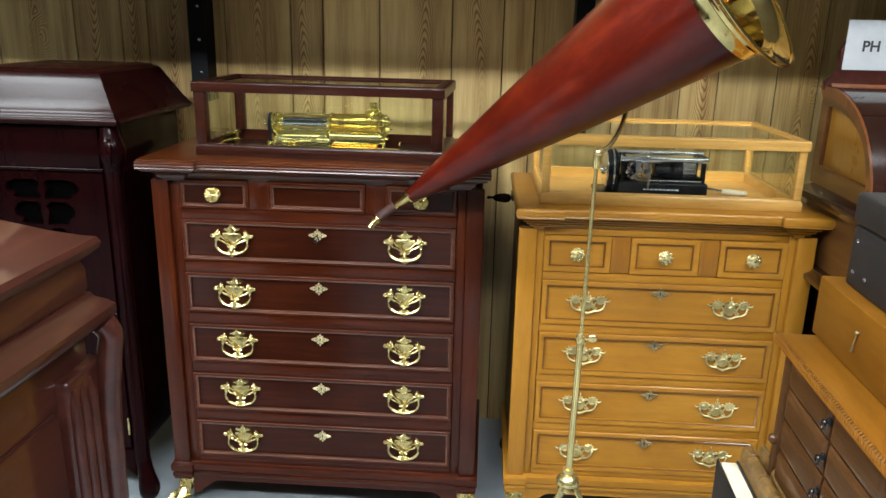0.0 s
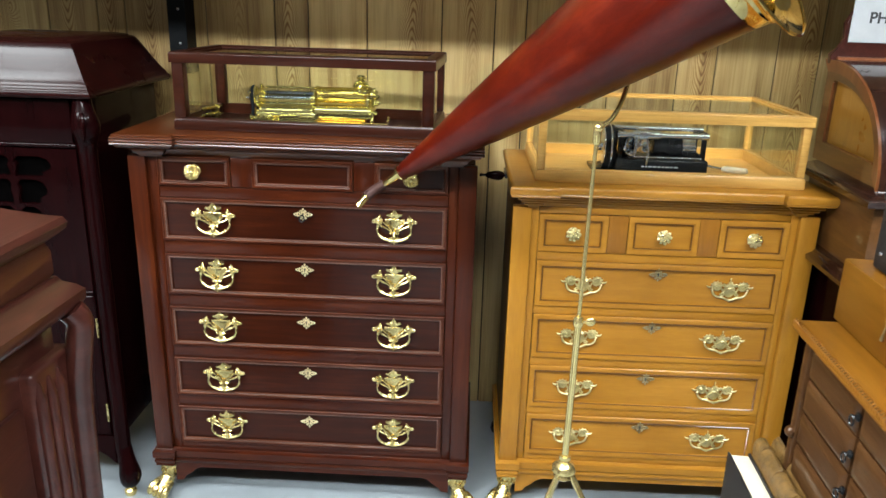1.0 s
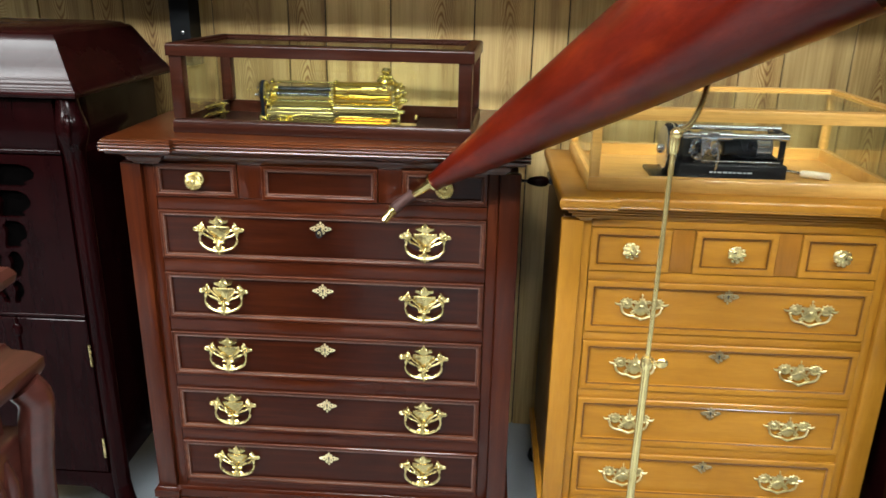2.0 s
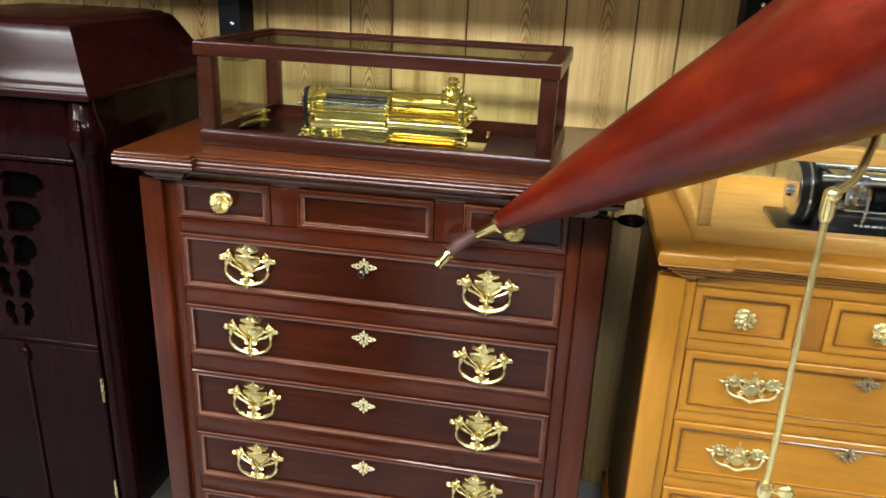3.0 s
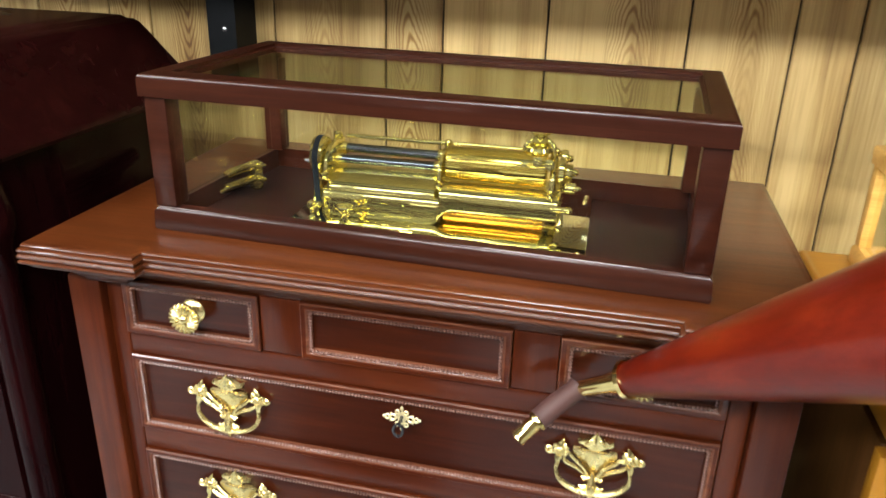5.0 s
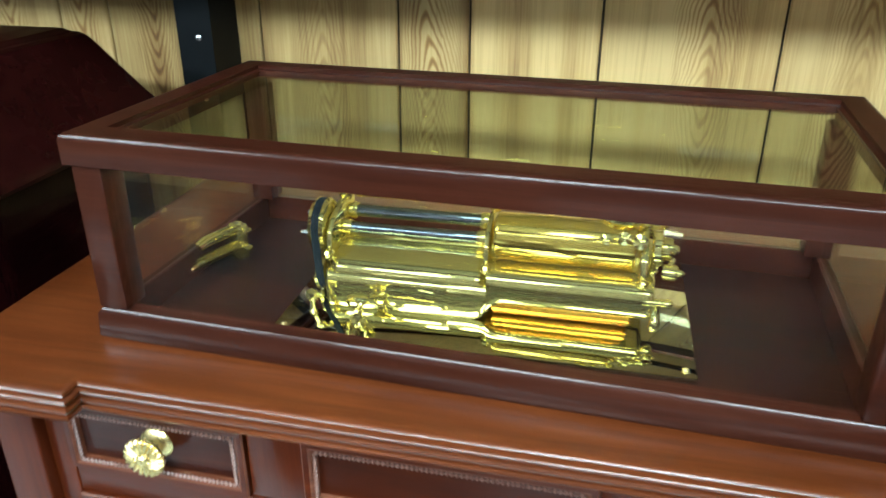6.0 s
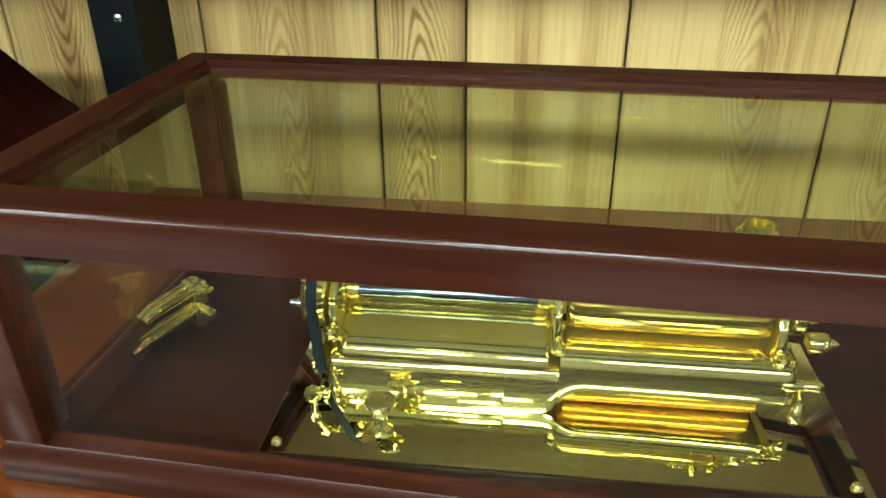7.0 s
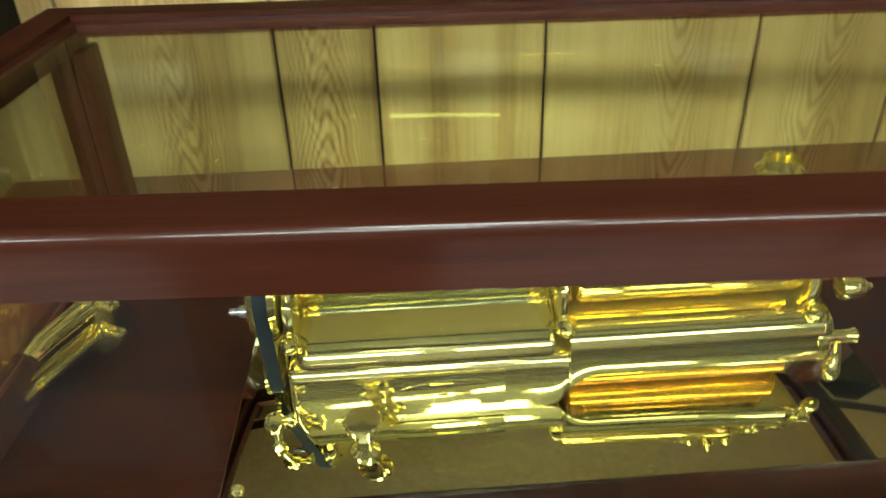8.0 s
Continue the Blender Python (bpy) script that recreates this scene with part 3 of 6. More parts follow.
def scroll_pull():
    """A flat pierced casting: a crowned palmette between two leafy shells, small scrolls below and a lipped bail."""
    bm = bmesh.new()
    for s in (-1, 1):
        cx, cz = s * 0.0335, 0.0060
        tube(bm, spiral(cx, cz, 0.0128, 0.0030, (0.4 if s > 0 else math.pi - 0.4), s * 1.6, -0.0045, 26), [0.0026] * 14 + [0.0020] * 12, 6)
        plate(bm, [(cx + 0.0118 * math.cos(math.pi * k / 8), cz + 0.0115 * math.sin(math.pi * k / 8)) for k in range(16, 0, -1)], -0.0024, 0.0, 0.0006)
        ball(bm, (cx, -0.0045, cz), 0.0034, 1, (1.0, 0.7, 1.0))
        for k in range(7):
            a = math.radians(-35 + 32 * k)
            u, v = s * math.cos(a), math.sin(a)
            tube(bm, [(cx + 0.0108 * u, -0.0038, cz + 0.0105 * v), (cx + 0.0150 * u, -0.0052, cz + 0.0140 * v), (cx + 0.0176 * u, -0.0034, cz + 0.0162 * v)], [0.0024, 0.0030, 0.0010], 6)
        for k in range(4):
            a = math.radians(20 + 80 * k)
            ball(bm, (cx + 0.0072 * math.cos(a), -0.0042, cz + 0.0072 * math.sin(a)), 0.0021, 1, (1.2, 0.6, 1.0))
        tube(bm, arc_points([(s * 0.0210, -0.0045, 0.0020), (s * 0.0165, -0.0055, -0.0060), (s * 0.0090, -0.0060, -0.0035), (s * 0.0050, -0.0060, 0.0020)], 4), 0.0021, 6)
        tube(bm, spiral(s * 0.0180, -0.0130, 0.0056, 0.0012, (0 if s > 0 else math.pi), s * -1.2, -0.0055, 13), 0.0018, 6)
        tube(bm, spiral(s * 0.0150, 0.0120, 0.0048, 0.0012, (0 if s < 0 else math.pi), s * 1.2, -0.0045, 12), 0.0017, 6)
        tube(bm, arc_points([(s * 0.0440, -0.0050, -0.0040), (s * 0.0410, -0.0065, -0.0130), (s * 0.0310, -0.0080, -0.0195), (s * 0.0170, -0.0090, -0.0215), (s * 0.0070, -0.0090, -0.0262), (0.0, -0.0090, -0.0275)], 4), [0.0018] + [0.0026] * 20, 7)
        tube(bm, [(s * 0.0500, -0.0035, 0.0040), (s * 0.0560, -0.0045, 0.0055), (s * 0.0600, -0.0030, 0.0085)], [0.0028, 0.0024, 0.0006], 6)
    for k in range(7):
        a = math.radians(-72 + 24 * k)
        h = 0.0200 - 0.0050 * abs(math.sin(a))
        tube(bm, [(0.0025 * math.sin(a), -0.0055, 0.0040), (0.0070 * math.sin(a), -0.0070, 0.0045 + 0.5 * h * math.cos(a)), (0.0125 * math.sin(a), -0.0045, 0.0045 + h * math.cos(a))], [0.0016, 0.0026, 0.0012], 6)
    ball(bm, (0, -0.0045, 0.0285), 0.0026, 1, (0.9, 0.7, 1.5))
    ball(bm, (0, -0.0065, 0.0015), 0.0058, 2, (1.2, 0.7, 0.9))
    plate(bm, mirrored([(0.0110, 0.0080), (0.0150, -0.0010), (0.0170, -0.0070), (0.0120, -0.0155), (0.0060, -0.0215), (0.0, -0.0225)]), -0.0032, 0.0, 0.0014)
    ball(bm, (0, -0.0090, -0.0290), 0.0034, 1, (1.4, 0.8, 1.0))
    return bm


def floret_knob(r):
    """A round cast knob covered with small florets, on a short stem and a back plate."""
    bm = bmesh.new()
    lathe(bm, [(r * 0.72, 0.0), (r * 0.74, 0.002), (r * 0.62, 0.005), (r * 0.34, 0.007), (r * 0.32, 0.014), (r * 0.55, 0.016), (r * 0.70, 0.0185), (r * 0.66, 0.0205), (r * 0.45, 0.0235), (r * 0.2, 0.025)], pose(0, 0, 0, 90), seg=24)
    for n, k, h, size in ((9, 0.78, 0.0200, 0.32), (6, 0.46, 0.0240, 0.26), (1, 0.0, 0.0265, 0.28)):
        for i in range(n):
            a = 2 * math.pi * (i + 0.5 * (n == 6)) / n
            c = (r * k * math.cos(a), -h, r * k * math.sin(a))
            ball(bm, c, r * size * 0.8, 1, (1.0, 0.6, 1.0))
            if n == 9:
                ball(bm, (c[0] * 1.22, -h + 0.0005, c[2] * 1.22), r * 0.11, 1)
    return bm


def escutcheon(lobes):
    """A small pierced keyhole plate: a diamond of little rings round a keyhole."""
    bm = bmesh.new()

    def loop(x, z, r, wire):
        tube(bm, [(x + r * math.cos(2 * math.pi * i / 14), -0.0032, z + r * math.sin(2 * math.pi * i / 14)) for i in range(15)], wire, 6)
    plate(bm, [(-0.0075, 0.001), (-0.004, 0.0065), (0, 0.0095), (0.004, 0.0065), (0.0075, 0.001), (0.0045, -0.006), (0, -0.0105), (-0.0045, -0.006)], -0.003, 0.0, 0.0008)
    for s in (-1, 1):
        loop(s * 0.0125, 0.0005, 0.0040, 0.0017)
        loop(s * 0.0205, 0.0005, 0.0030, 0.0015)
        loop(s * 0.0062, 0.0088, 0.0026, 0.0014)
        loop(s * 0.0062, -0.0088, 0.0026, 0.0014)
        ball(bm, (s * 0.0250, -0.003, 0.0005), 0.0024, 1, (1.2, 0.7, 1))
        ball(bm, (s * 0.0155, -0.003, 0.0055), 0.0019, 1, (1, 0.7, 1))
        ball(bm, (s * 0.0155, -0.003, -0.0045), 0.0019, 1, (1, 0.7, 1))
        if lobes:
            tube(bm, spiral(s * 0.019, 0.002, 0.005, 0.001, 0, s * 1.2, -0.005, 10), 0.0014, 5)
    ball(bm, (0, -0.003, 0.0145), 0.0030, 1, (1, 0.7, 1.5))
    ball(bm, (0, -0.003, -0.0150), 0.0028, 1, (1, 0.7, 1.6))
    n0 = len(bm.faces)
    lathe(bm, [(0.0026, 0.0), (0.0026, 0.0042)], pose(0, 0, 0.002, 90), seg=10)
    box(bm, -0.0013, 0.0013, -0.0040, 0, -0.0055, 0.002)
    paint(bm, n0, 1)
    return bm


def flower_knob(r=0.0185):
    """A daisy knob: a scalloped disc with radial petals round a boss, on a short stem and a back plate."""
    bm = bmesh.new()
    n = 120
    prof = [(0.78, 0.0, 0), (0.80, 0.002, 0), (0.68, 0.005, 0), (0.36, 0.007, 0), (0.32, 0.015, 0), (0.80, 0.0185, 0.3), (0.97, 0.0205, 1), (1.0, 0.0230, 1), (0.95, 0.0250, 1), (0.72, 0.0265, 1), (0.42, 0.0260, 0.6), (0.30, 0.0255, 0.0), (0.26, 0.0275, 0), (0.16, 0.0292, 0), (0.02, 0.0298, 0)]
    loops = []
    for k, h, petal in prof:
        lp = []
        for i in range(n):
            a = 2 * math.pi * i / n
            c = abs(math.cos(10 * a))
            rr = r * k * (1 - 0.045 * petal * (1 - c))
            hh = h - 0.0024 * petal * (1 - c) ** 1.5 if h > 0.018 else h
            lp.append((rr * math.cos(a), -hh, rr * math.sin(a)))
        loops.append(lp)
    rings(bm, loops)
    return bm


def paw_foot(s):
    """A claw foot that steps forward, with leaves at its ankle."""
    bm = bmesh.new()
    tube(bm, arc_points([(0, 0.012, 0.098), (0, 0.006, 0.075), (0, -0.004, 0.05), (0, -0.022, 0.03), (0, -0.034, 0.018)], 4), [0.027] * 3 + [0.024] * 3 + [0.019] * 4 + [0.021] * 3 + [0.022] * 4, 12)
    for k in range(4):
        x = (k - 1.5) * 0.0155
        tube(bm, arc_points([(x * 0.8, -0.016, 0.035), (x * 1.0, -0.040, 0.026), (x * 1.12, -0.054, 0.012), (x * 1.15, -0.056, 0.001)], 3), [0.008, 0.009, 0.010, 0.010, 0.0105, 0.010, 0.009, 0.008, 0.006, 0.004], 8)
        ball(bm, (x * 1.05, -0.044, 0.024), 0.0088, 1)
    for k in range(7):
        a = math.pi * (k / 6.0)
        ball(bm, (0.026 * math.cos(a), 0.010 - 0.024 * math.sin(a), 0.088 - 0.006 * (k % 2)), 0.0085, 1, (0.8, 0.7, 1.7))
        ball(bm, (0.022 * math.cos(a), 0.002 - 0.022 * math.sin(a), 0.068), 0.006, 1, (0.8, 0.8, 1.7))
    return bm


# ---- chests of drawers ----
def rect_loops(bm, x0, x1, z0, z1, steps):
    """A raised or sunk front: rows (inset, y)."""
    loops = [[(x0 + i, y, z0 + i), (x1 - i, y, z0 + i), (x1 - i, y, z1 - i), (x0 + i, y, z1 - i)] for i, y in steps]
    return rings(bm, loops)


def rubbed(bm):
    """The narrow slopes round a front take the second, rubbed wood, its sunk field the third."""
    for f in bm.faces:
        ys = [v.co.y for v in f.verts]
        if min(ys) > -0.0061 and max(ys) < 0.0031 and max(ys) - min(ys) > 0.0008:
            f.material_index = 1
        elif min(ys) > 0.0025 and max(ys) < 0.0035:
            f.material_index = 2


def chest(name, m, label, spec):
    t = thing(name, m, label, "chest of drawers", "record chests")
    wood_x, wood_z, metal_mat = spec["wood_x"], spec["wood_z"], spec["metal"]
    S, I, Dr = spec["stile"], spec["inner"], spec["drawer"]
    D, Zt, Zb = spec["depth"], spec["under_top"], spec["base_top"]
    bm = bmesh.new()
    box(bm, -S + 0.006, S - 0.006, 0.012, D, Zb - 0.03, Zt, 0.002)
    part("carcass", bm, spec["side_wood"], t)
    for s in (-1, 1):
        bm = bmesh.new()
        a, b = sorted((s * S, s * I))
        box(bm, a, b, -0.012, 0.011, Zb, Zt - 0.002, 0.003)
        part("pilaster", bm, wood_z, t)
        bm = bmesh.new()
        a, b = sorted((s * (I - 0.0005), s * (Dr + 0.001)))
        box(bm, a, b, 0.0, 0.011, Zb, Zt - 0.002, 0.0015)
        part("stile", bm, wood_z, t)
    edges = [(Zb, spec["rows"][-1][0])] + [(spec["rows"][i + 1][1], spec["rows"][i][0]) for i in range(len(spec["rows"]) - 1)][::-1]
    edges += [(spec["rows"][0][1], spec["frieze"][0][2] - 0.001), (spec["frieze"][0][3] + 0.001, Zt - 0.002)]
    for z0, z1 in edges:
        if z1 - z0 > 0.004:
            bm = bmesh.new()
            box(bm, -Dr, Dr, 0.0, 0.011, z0 + 0.001, z1 - 0.001, 0.0015)
            part("rail", bm, wood_x, t)
    pull = key = knob = None
    q, bead_r, bead_step = spec["relief"], spec["bead"], spec["bead"] * 1.62
    for z0, z1 in spec["rows"]:
        bm = bmesh.new()
        b = spec["border"]
        rect_loops(bm, -Dr + 0.001, Dr - 0.001, z0, z1, [(i, y if y > 0.01 else y * q) for i, y in ((0, 0.0115), (0, -0.0042), (0.0016, -0.006), (b - 0.0045, -0.006), (b - 0.003, -0.0056), (b - 0.001, -0.0045), (b + 0.0008, -0.0025), (b + 0.002, 0.0), (b + 0.003, 0.003))])
        rubbed(bm)
        d = part("drawer", bm, [wood_x, spec["edge_wood"], spec["field_wood"]], t)
        bm = bmesh.new()
        beads(bm, -Dr + b + 0.003, Dr - b - 0.003, z0 + b + 0.002, z1 - b - 0.002, -0.0038 * q, bead_r, bead_step)
        part("beading", bm, spec["bead_wood"], d)
        zc = z0 + (z1 - z0) * spec["pull_at"]
        for x in (-spec["pull_x"], spec["pull_x"]):
            if pull is None:
                pull = part("pull", spec["pull"](), metal_mat, d, spec["pull_label"])
                pull.matrix_basis = pose(x, 0.0015, zc) @ Matrix.Scale(spec["pull_size"], 4)
            else:
                again(pull, d, pose(x, 0.0015, zc) @ Matrix.Scale(spec["pull_size"], 4))
        zk = z0 + (z1 - z0) * spec["key_at"]
        if key is None:
            key = part("escutcheon", escutcheon(spec["lobes"]), [spec["key_metal"], INK], d, spec["key_label"])
            key.matrix_basis = pose(0, -0.004, zk) @ Matrix.Diagonal((0.88, 0.9, 0.95, 1))
        else:
            again(key, d, pose(0, -0.004, zk) @ Matrix.Diagonal((0.88, 0.9, 0.95, 1)))
    last = -Dr
    for x0, x1, z0, z1, has_knob in spec["frieze"]:
        bm = bmesh.new()
        o = spec["frieze_border"]
        rect_loops(bm, x0 - o, x1 + o, z0, z1, [(i, y if y > 0.01 else y * q) for i, y in ((0, 0.0115), (0, -0.0042), (0.0016, -0.006), (o - 0.0045, -0.006), (o - 0.003, -0.0056), (o - 0.001, -0.0045), (o + 0.0008, -0.0025), (o + 0.002, 0.0), (o + 0.003, 0.003))])
        rubbed(bm)
        d = part("drawer" if has_knob else "frieze_panel", bm, [wood_x, spec["edge_wood"], spec["field_wood"]], t)
        bm = bmesh.new()
        beads(bm, x0 + 0.0025, x1 - 0.0025, z0 + o + 0.002, z1 - o - 0.002, -0.0038 * q, bead_r, bead_step)
        part("beading", bm, spec["bead_wood"], d)
        if has_knob:
            zc = (z0 + z1) / 2 + 0.002
            if knob is None:
                knob = part("knob", spec["knob"](spec["knob_r"]), spec["knob_metal"], d, spec["knob_label"])
                knob.matrix_basis = pose((x0 + x1) / 2, 0.004, zc)
            else:
                again(knob, d, pose((x0 + x1) / 2, 0.004, zc))
        if x0 - o - last > 0.004:
            bm = bmesh.new()
            box(bm, last + 0.001, x0 - o - 0.001, -0.001, 0.0115, z0, z1, 0.0015)
            part("frieze_block", bm, spec["block_wood"], t)
        last = x1 + o
    if Dr - last > 0.004:
        bm = bmesh.new()
        box(bm, last + 0.001, Dr - 0.001, -0.001, 0.0115, spec["frieze"][0][2], spec["frieze"][0][3], 0.0015)
        part("frieze_block", bm, spec["block_wood"], t)
    # moulded top that breaks forward over the pilasters
    H, f1, f0, s, k = spec["top_half"], spec["top_end"], spec["top_mid"], spec["top_step"], 0.05
    path = [(-H + k, D - 0.047), (-H + k, -f1 + k), (-s, -f1 + k), (-s, -f0 + k), (s, -f0 + k), (s, -f1 + k), (H - k, -f1 + k), (H - k, D - 0.047)]
    z = spec["top_z"]
    rows = [(0.0, Zt - 0.002), *((i, z - dz) for i, dz in spec["under_rows"]),
            *((i, z - dz) for i, dz in spec["edge_rows"])]
    bm = bmesh.new()
    moulded(bm, path, rows)
    part("top", bm, spec["top_wood"], t)
    # base
    bz, S2 = spec["base_low"], S
    path = [(-S2, D), (-S2, -0.014), (-I, -0.014), (-I, -0.003), (I, -0.003), (I, -0.014), (S2, -0.014), (S2, D)]
    bm = bmesh.new()
    moulded(bm, path, [(0.003, bz), (0.006, bz + 0.004), (0.006, bz + 0.012), (0.003, bz + 0.016), (0.0085, bz + 0.021), (0.0088, Zb - 0.0045), (0.003, Zb - 0.0015), (0.0, Zb + 0.001)])
    part("base_moulding", bm, wood_x, t)
    bm = bmesh.new()
    az = spec["apron_z"]
    ap = [(-I + 0.002, bz + 0.002), (-I + 0.002, az - 0.045), (-I + 0.022, az - 0.042), (-I + 0.030, az - 0.030), (-I + 0.045, az - 0.020), (-I + 0.06, az - 0.006), (-I + 0.075, az)]
    out = ap + [(-x, z) for x, z in ap[::-1]]
    plate(bm, out, -0.004, 0.016)
    part("apron", bm, wood_x, t)
    for s in (-1, 1):
        a, b = sorted((s * (S + 0.004), s * (I - 0.004)))
        bm = bmesh.new()
        box(bm, a, b, -0.02, 0.05, 0.094, bz + 0.001, 0.003)
        part("corner_block", bm, wood_z, t)
        bm = paw_foot(s)
        f = part("paw_foot", bm, spec["foot_metal"], t, spec["foot_label"])
        f.matrix_basis = pose(s * (S + I) / 2, 0.012, 0, 0, 0, s * 28) @ Matrix.Diagonal((1.06, 0.98, 1.0, 1))
        bm = bmesh.new()
        lathe(bm, [(0.02, 0.0), (0.024, 0.012), (0.020, 0.03), (0.012, 0.038), (0.016, 0.06), (0.02, bz)], pose(s * (S - 0.014), D - 0.05, 0), seg=14)
        part("rear_foot", bm, IRON, t)
    return t


COVE = [(0.002, 0.058), (0.010, 0.052), (0.012, 0.046), (0.020, 0.040), (0.031, 0.037), (0.036, 0.036), (0.041, 0.033), (0.042, 0.029)]
STEPPED = [(0.003, 0.0570), (0.011, 0.0555), (0.0125, 0.0525), (0.010, 0.0495), (0.0195, 0.0480), (0.0210, 0.0445), (0.0180, 0.0410), (0.0290, 0.0395), (0.0305, 0.0360), (0.0270, 0.0325), (0.040, 0.0305)]
REEDED = [(0.0485, 0.0275), (0.0500, 0.0252), (0.0490, 0.0228), (0.0462, 0.0215), (0.0492, 0.0200), (0.0502, 0.0175), (0.0490, 0.0152), (0.0460, 0.0140), (0.0486, 0.0126), (0.0494, 0.0102), (0.0480, 0.0080), (0.0448, 0.0068), (0.0462, 0.0052), (0.0440, 0.0022), (0.0400, 0.0006), (0.034, 0.0)]
BULLNOSE = [(0.0470, 0.0275), (0.0478, 0.0245), (0.0470, 0.0228), (0.0492, 0.0218), (0.0502, 0.0180), (0.0505, 0.0130), (0.0500, 0.0080), (0.0480, 0.0036), (0.0440, 0.0010), (0.038, 0.0)]
MAHOG_AT = pose(-0.43, 1.89, 0, 0, 0, 2.0)
PITCH = 0.1478
chest("record_chest", MAHOG_AT, "dark red mahogany record chest with brass urn pulls and paw feet", dict(
    bead_wood=LIT_BEAD, relief=1.0, bead=0.0026, edge_rows=REEDED, under_rows=COVE, block_wood=MAHOGANY_UP, knob=flower_knob, knob_metal=BRASS, top_wood=FADED_MAHOGANY, side_wood=MAHOGANY_UP, edge_wood=WORN_EDGE, field_wood=DARK_VENEER, wood_x=MAHOGANY, wood_z=MAHOGANY_UP, metal=BRASS, key_metal=KEY_BRASS, foot_metal=BRASS, stile=0.434, inner=0.389, drawer=0.364, depth=0.463, under_top=0.981, base_top=0.145,
    rows=[(0.7595 - PITCH * i, 0.872 - PITCH * i) for i in range(5)], border=0.0085, frieze_border=0.0095,
    frieze=[(-0.354, -0.190, 0.9035, 0.978, True), (-0.117, 0.117, 0.9035, 0.978, False), (0.190, 0.354, 0.9035, 0.978, True)],
    pull=urn_pull, pull_size=1.06, pull_label="polished brass urn-and-scroll drawer pull with a bail", pull_x=0.2305, pull_at=0.521, key_at=0.725, key_label="brass keyhole plate", lobes=False,
    knob_r=0.0205, knob_label="brass daisy knob", foot_label="gilt brass claw foot",
    top_half=0.449, top_end=0.068, top_mid=0.050, top_step=0.345, top_z=1.041, base_low=0.100, apron_z=0.085))
chest("record_chest", pose(0.475, 1.947, 0, 0, 0, 2.3), "golden oak record chest with aged brass scroll pulls and paw feet", dict(
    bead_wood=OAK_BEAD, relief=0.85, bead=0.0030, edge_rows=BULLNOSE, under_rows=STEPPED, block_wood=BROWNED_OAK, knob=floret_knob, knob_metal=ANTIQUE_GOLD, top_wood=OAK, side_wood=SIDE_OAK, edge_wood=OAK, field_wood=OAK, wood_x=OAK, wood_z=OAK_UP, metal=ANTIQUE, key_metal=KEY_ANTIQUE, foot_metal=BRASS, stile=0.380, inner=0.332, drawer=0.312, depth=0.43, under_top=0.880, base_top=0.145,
    rows=[(0.611 - 0.1485 * i, 0.735 - 0.1485 * i) for i in range(4)], border=0.0135, frieze_border=0.0145,
    frieze=[(-0.298, -0.152, 0.760, 0.859, True), (-0.072, 0.076, 0.760, 0.859, True), (0.156, 0.298, 0.760, 0.859, True)],
    pull=scroll_pull, pull_size=1.0, pull_label="aged brass scrollwork drawer pull", pull_x=0.187, pull_at=0.52, key_at=0.79, key_label="aged brass keyhole plate", lobes=True,
    knob_r=0.0190, knob_label="aged brass flower knob", foot_label="gilt brass claw foot",
    top_half=0.392, top_end=0.066, top_mid=0.048, top_step=0.318, top_z=0.942, base_low=0.100, apron_z=0.085))


def drawer_key(m):
    """A little key left in its keyhole: shaft along y, bow hanging down."""
    t = thing("key", m, "small dark steel key standing in a keyhole of the mahogany chest", "key")
    bm = bmesh.new()
    tube(bm, [(0, 0.004, 0.0), (0, -0.016, 0.0)], 0.0021, 10)
    part("shaft", bm, IRON, t)
    bm = bmesh.new()
    loops = []
    for i in range(18):
        a = 2 * math.pi * i / 18
        o = Vector((math.sin(a), 0, math.cos(a)))
        c = Vector((0.0058 * math.sin(a), -0.0165, -0.0075 + 0.0085 * math.cos(a)))
        loops.append([c + 0.0019 * (math.cos(w * math.pi / 4) * o + math.sin(w * math.pi / 4) * Vector((0, 1, 0))) for w in range(8)])
    rings(bm, loops, closed=True)
    part("bow", bm, IRON, t)
    return t


drawer_key(MAHOG_AT @ pose(0, -0.006, 0.8425))


# ---- glazed display cases ----
def ring_bar(bm, x0, x1, y0, y1, profile):
    """A rectangular frame: rows (inset, z) round its section."""
    return rings(bm, [[(x0 + i, y0 + i, z), (x1 - i, y0 + i, z), (x1 - i, y1 - i, z), (x0 + i, y1 - i, z)] for i, z in profile], closed=True)


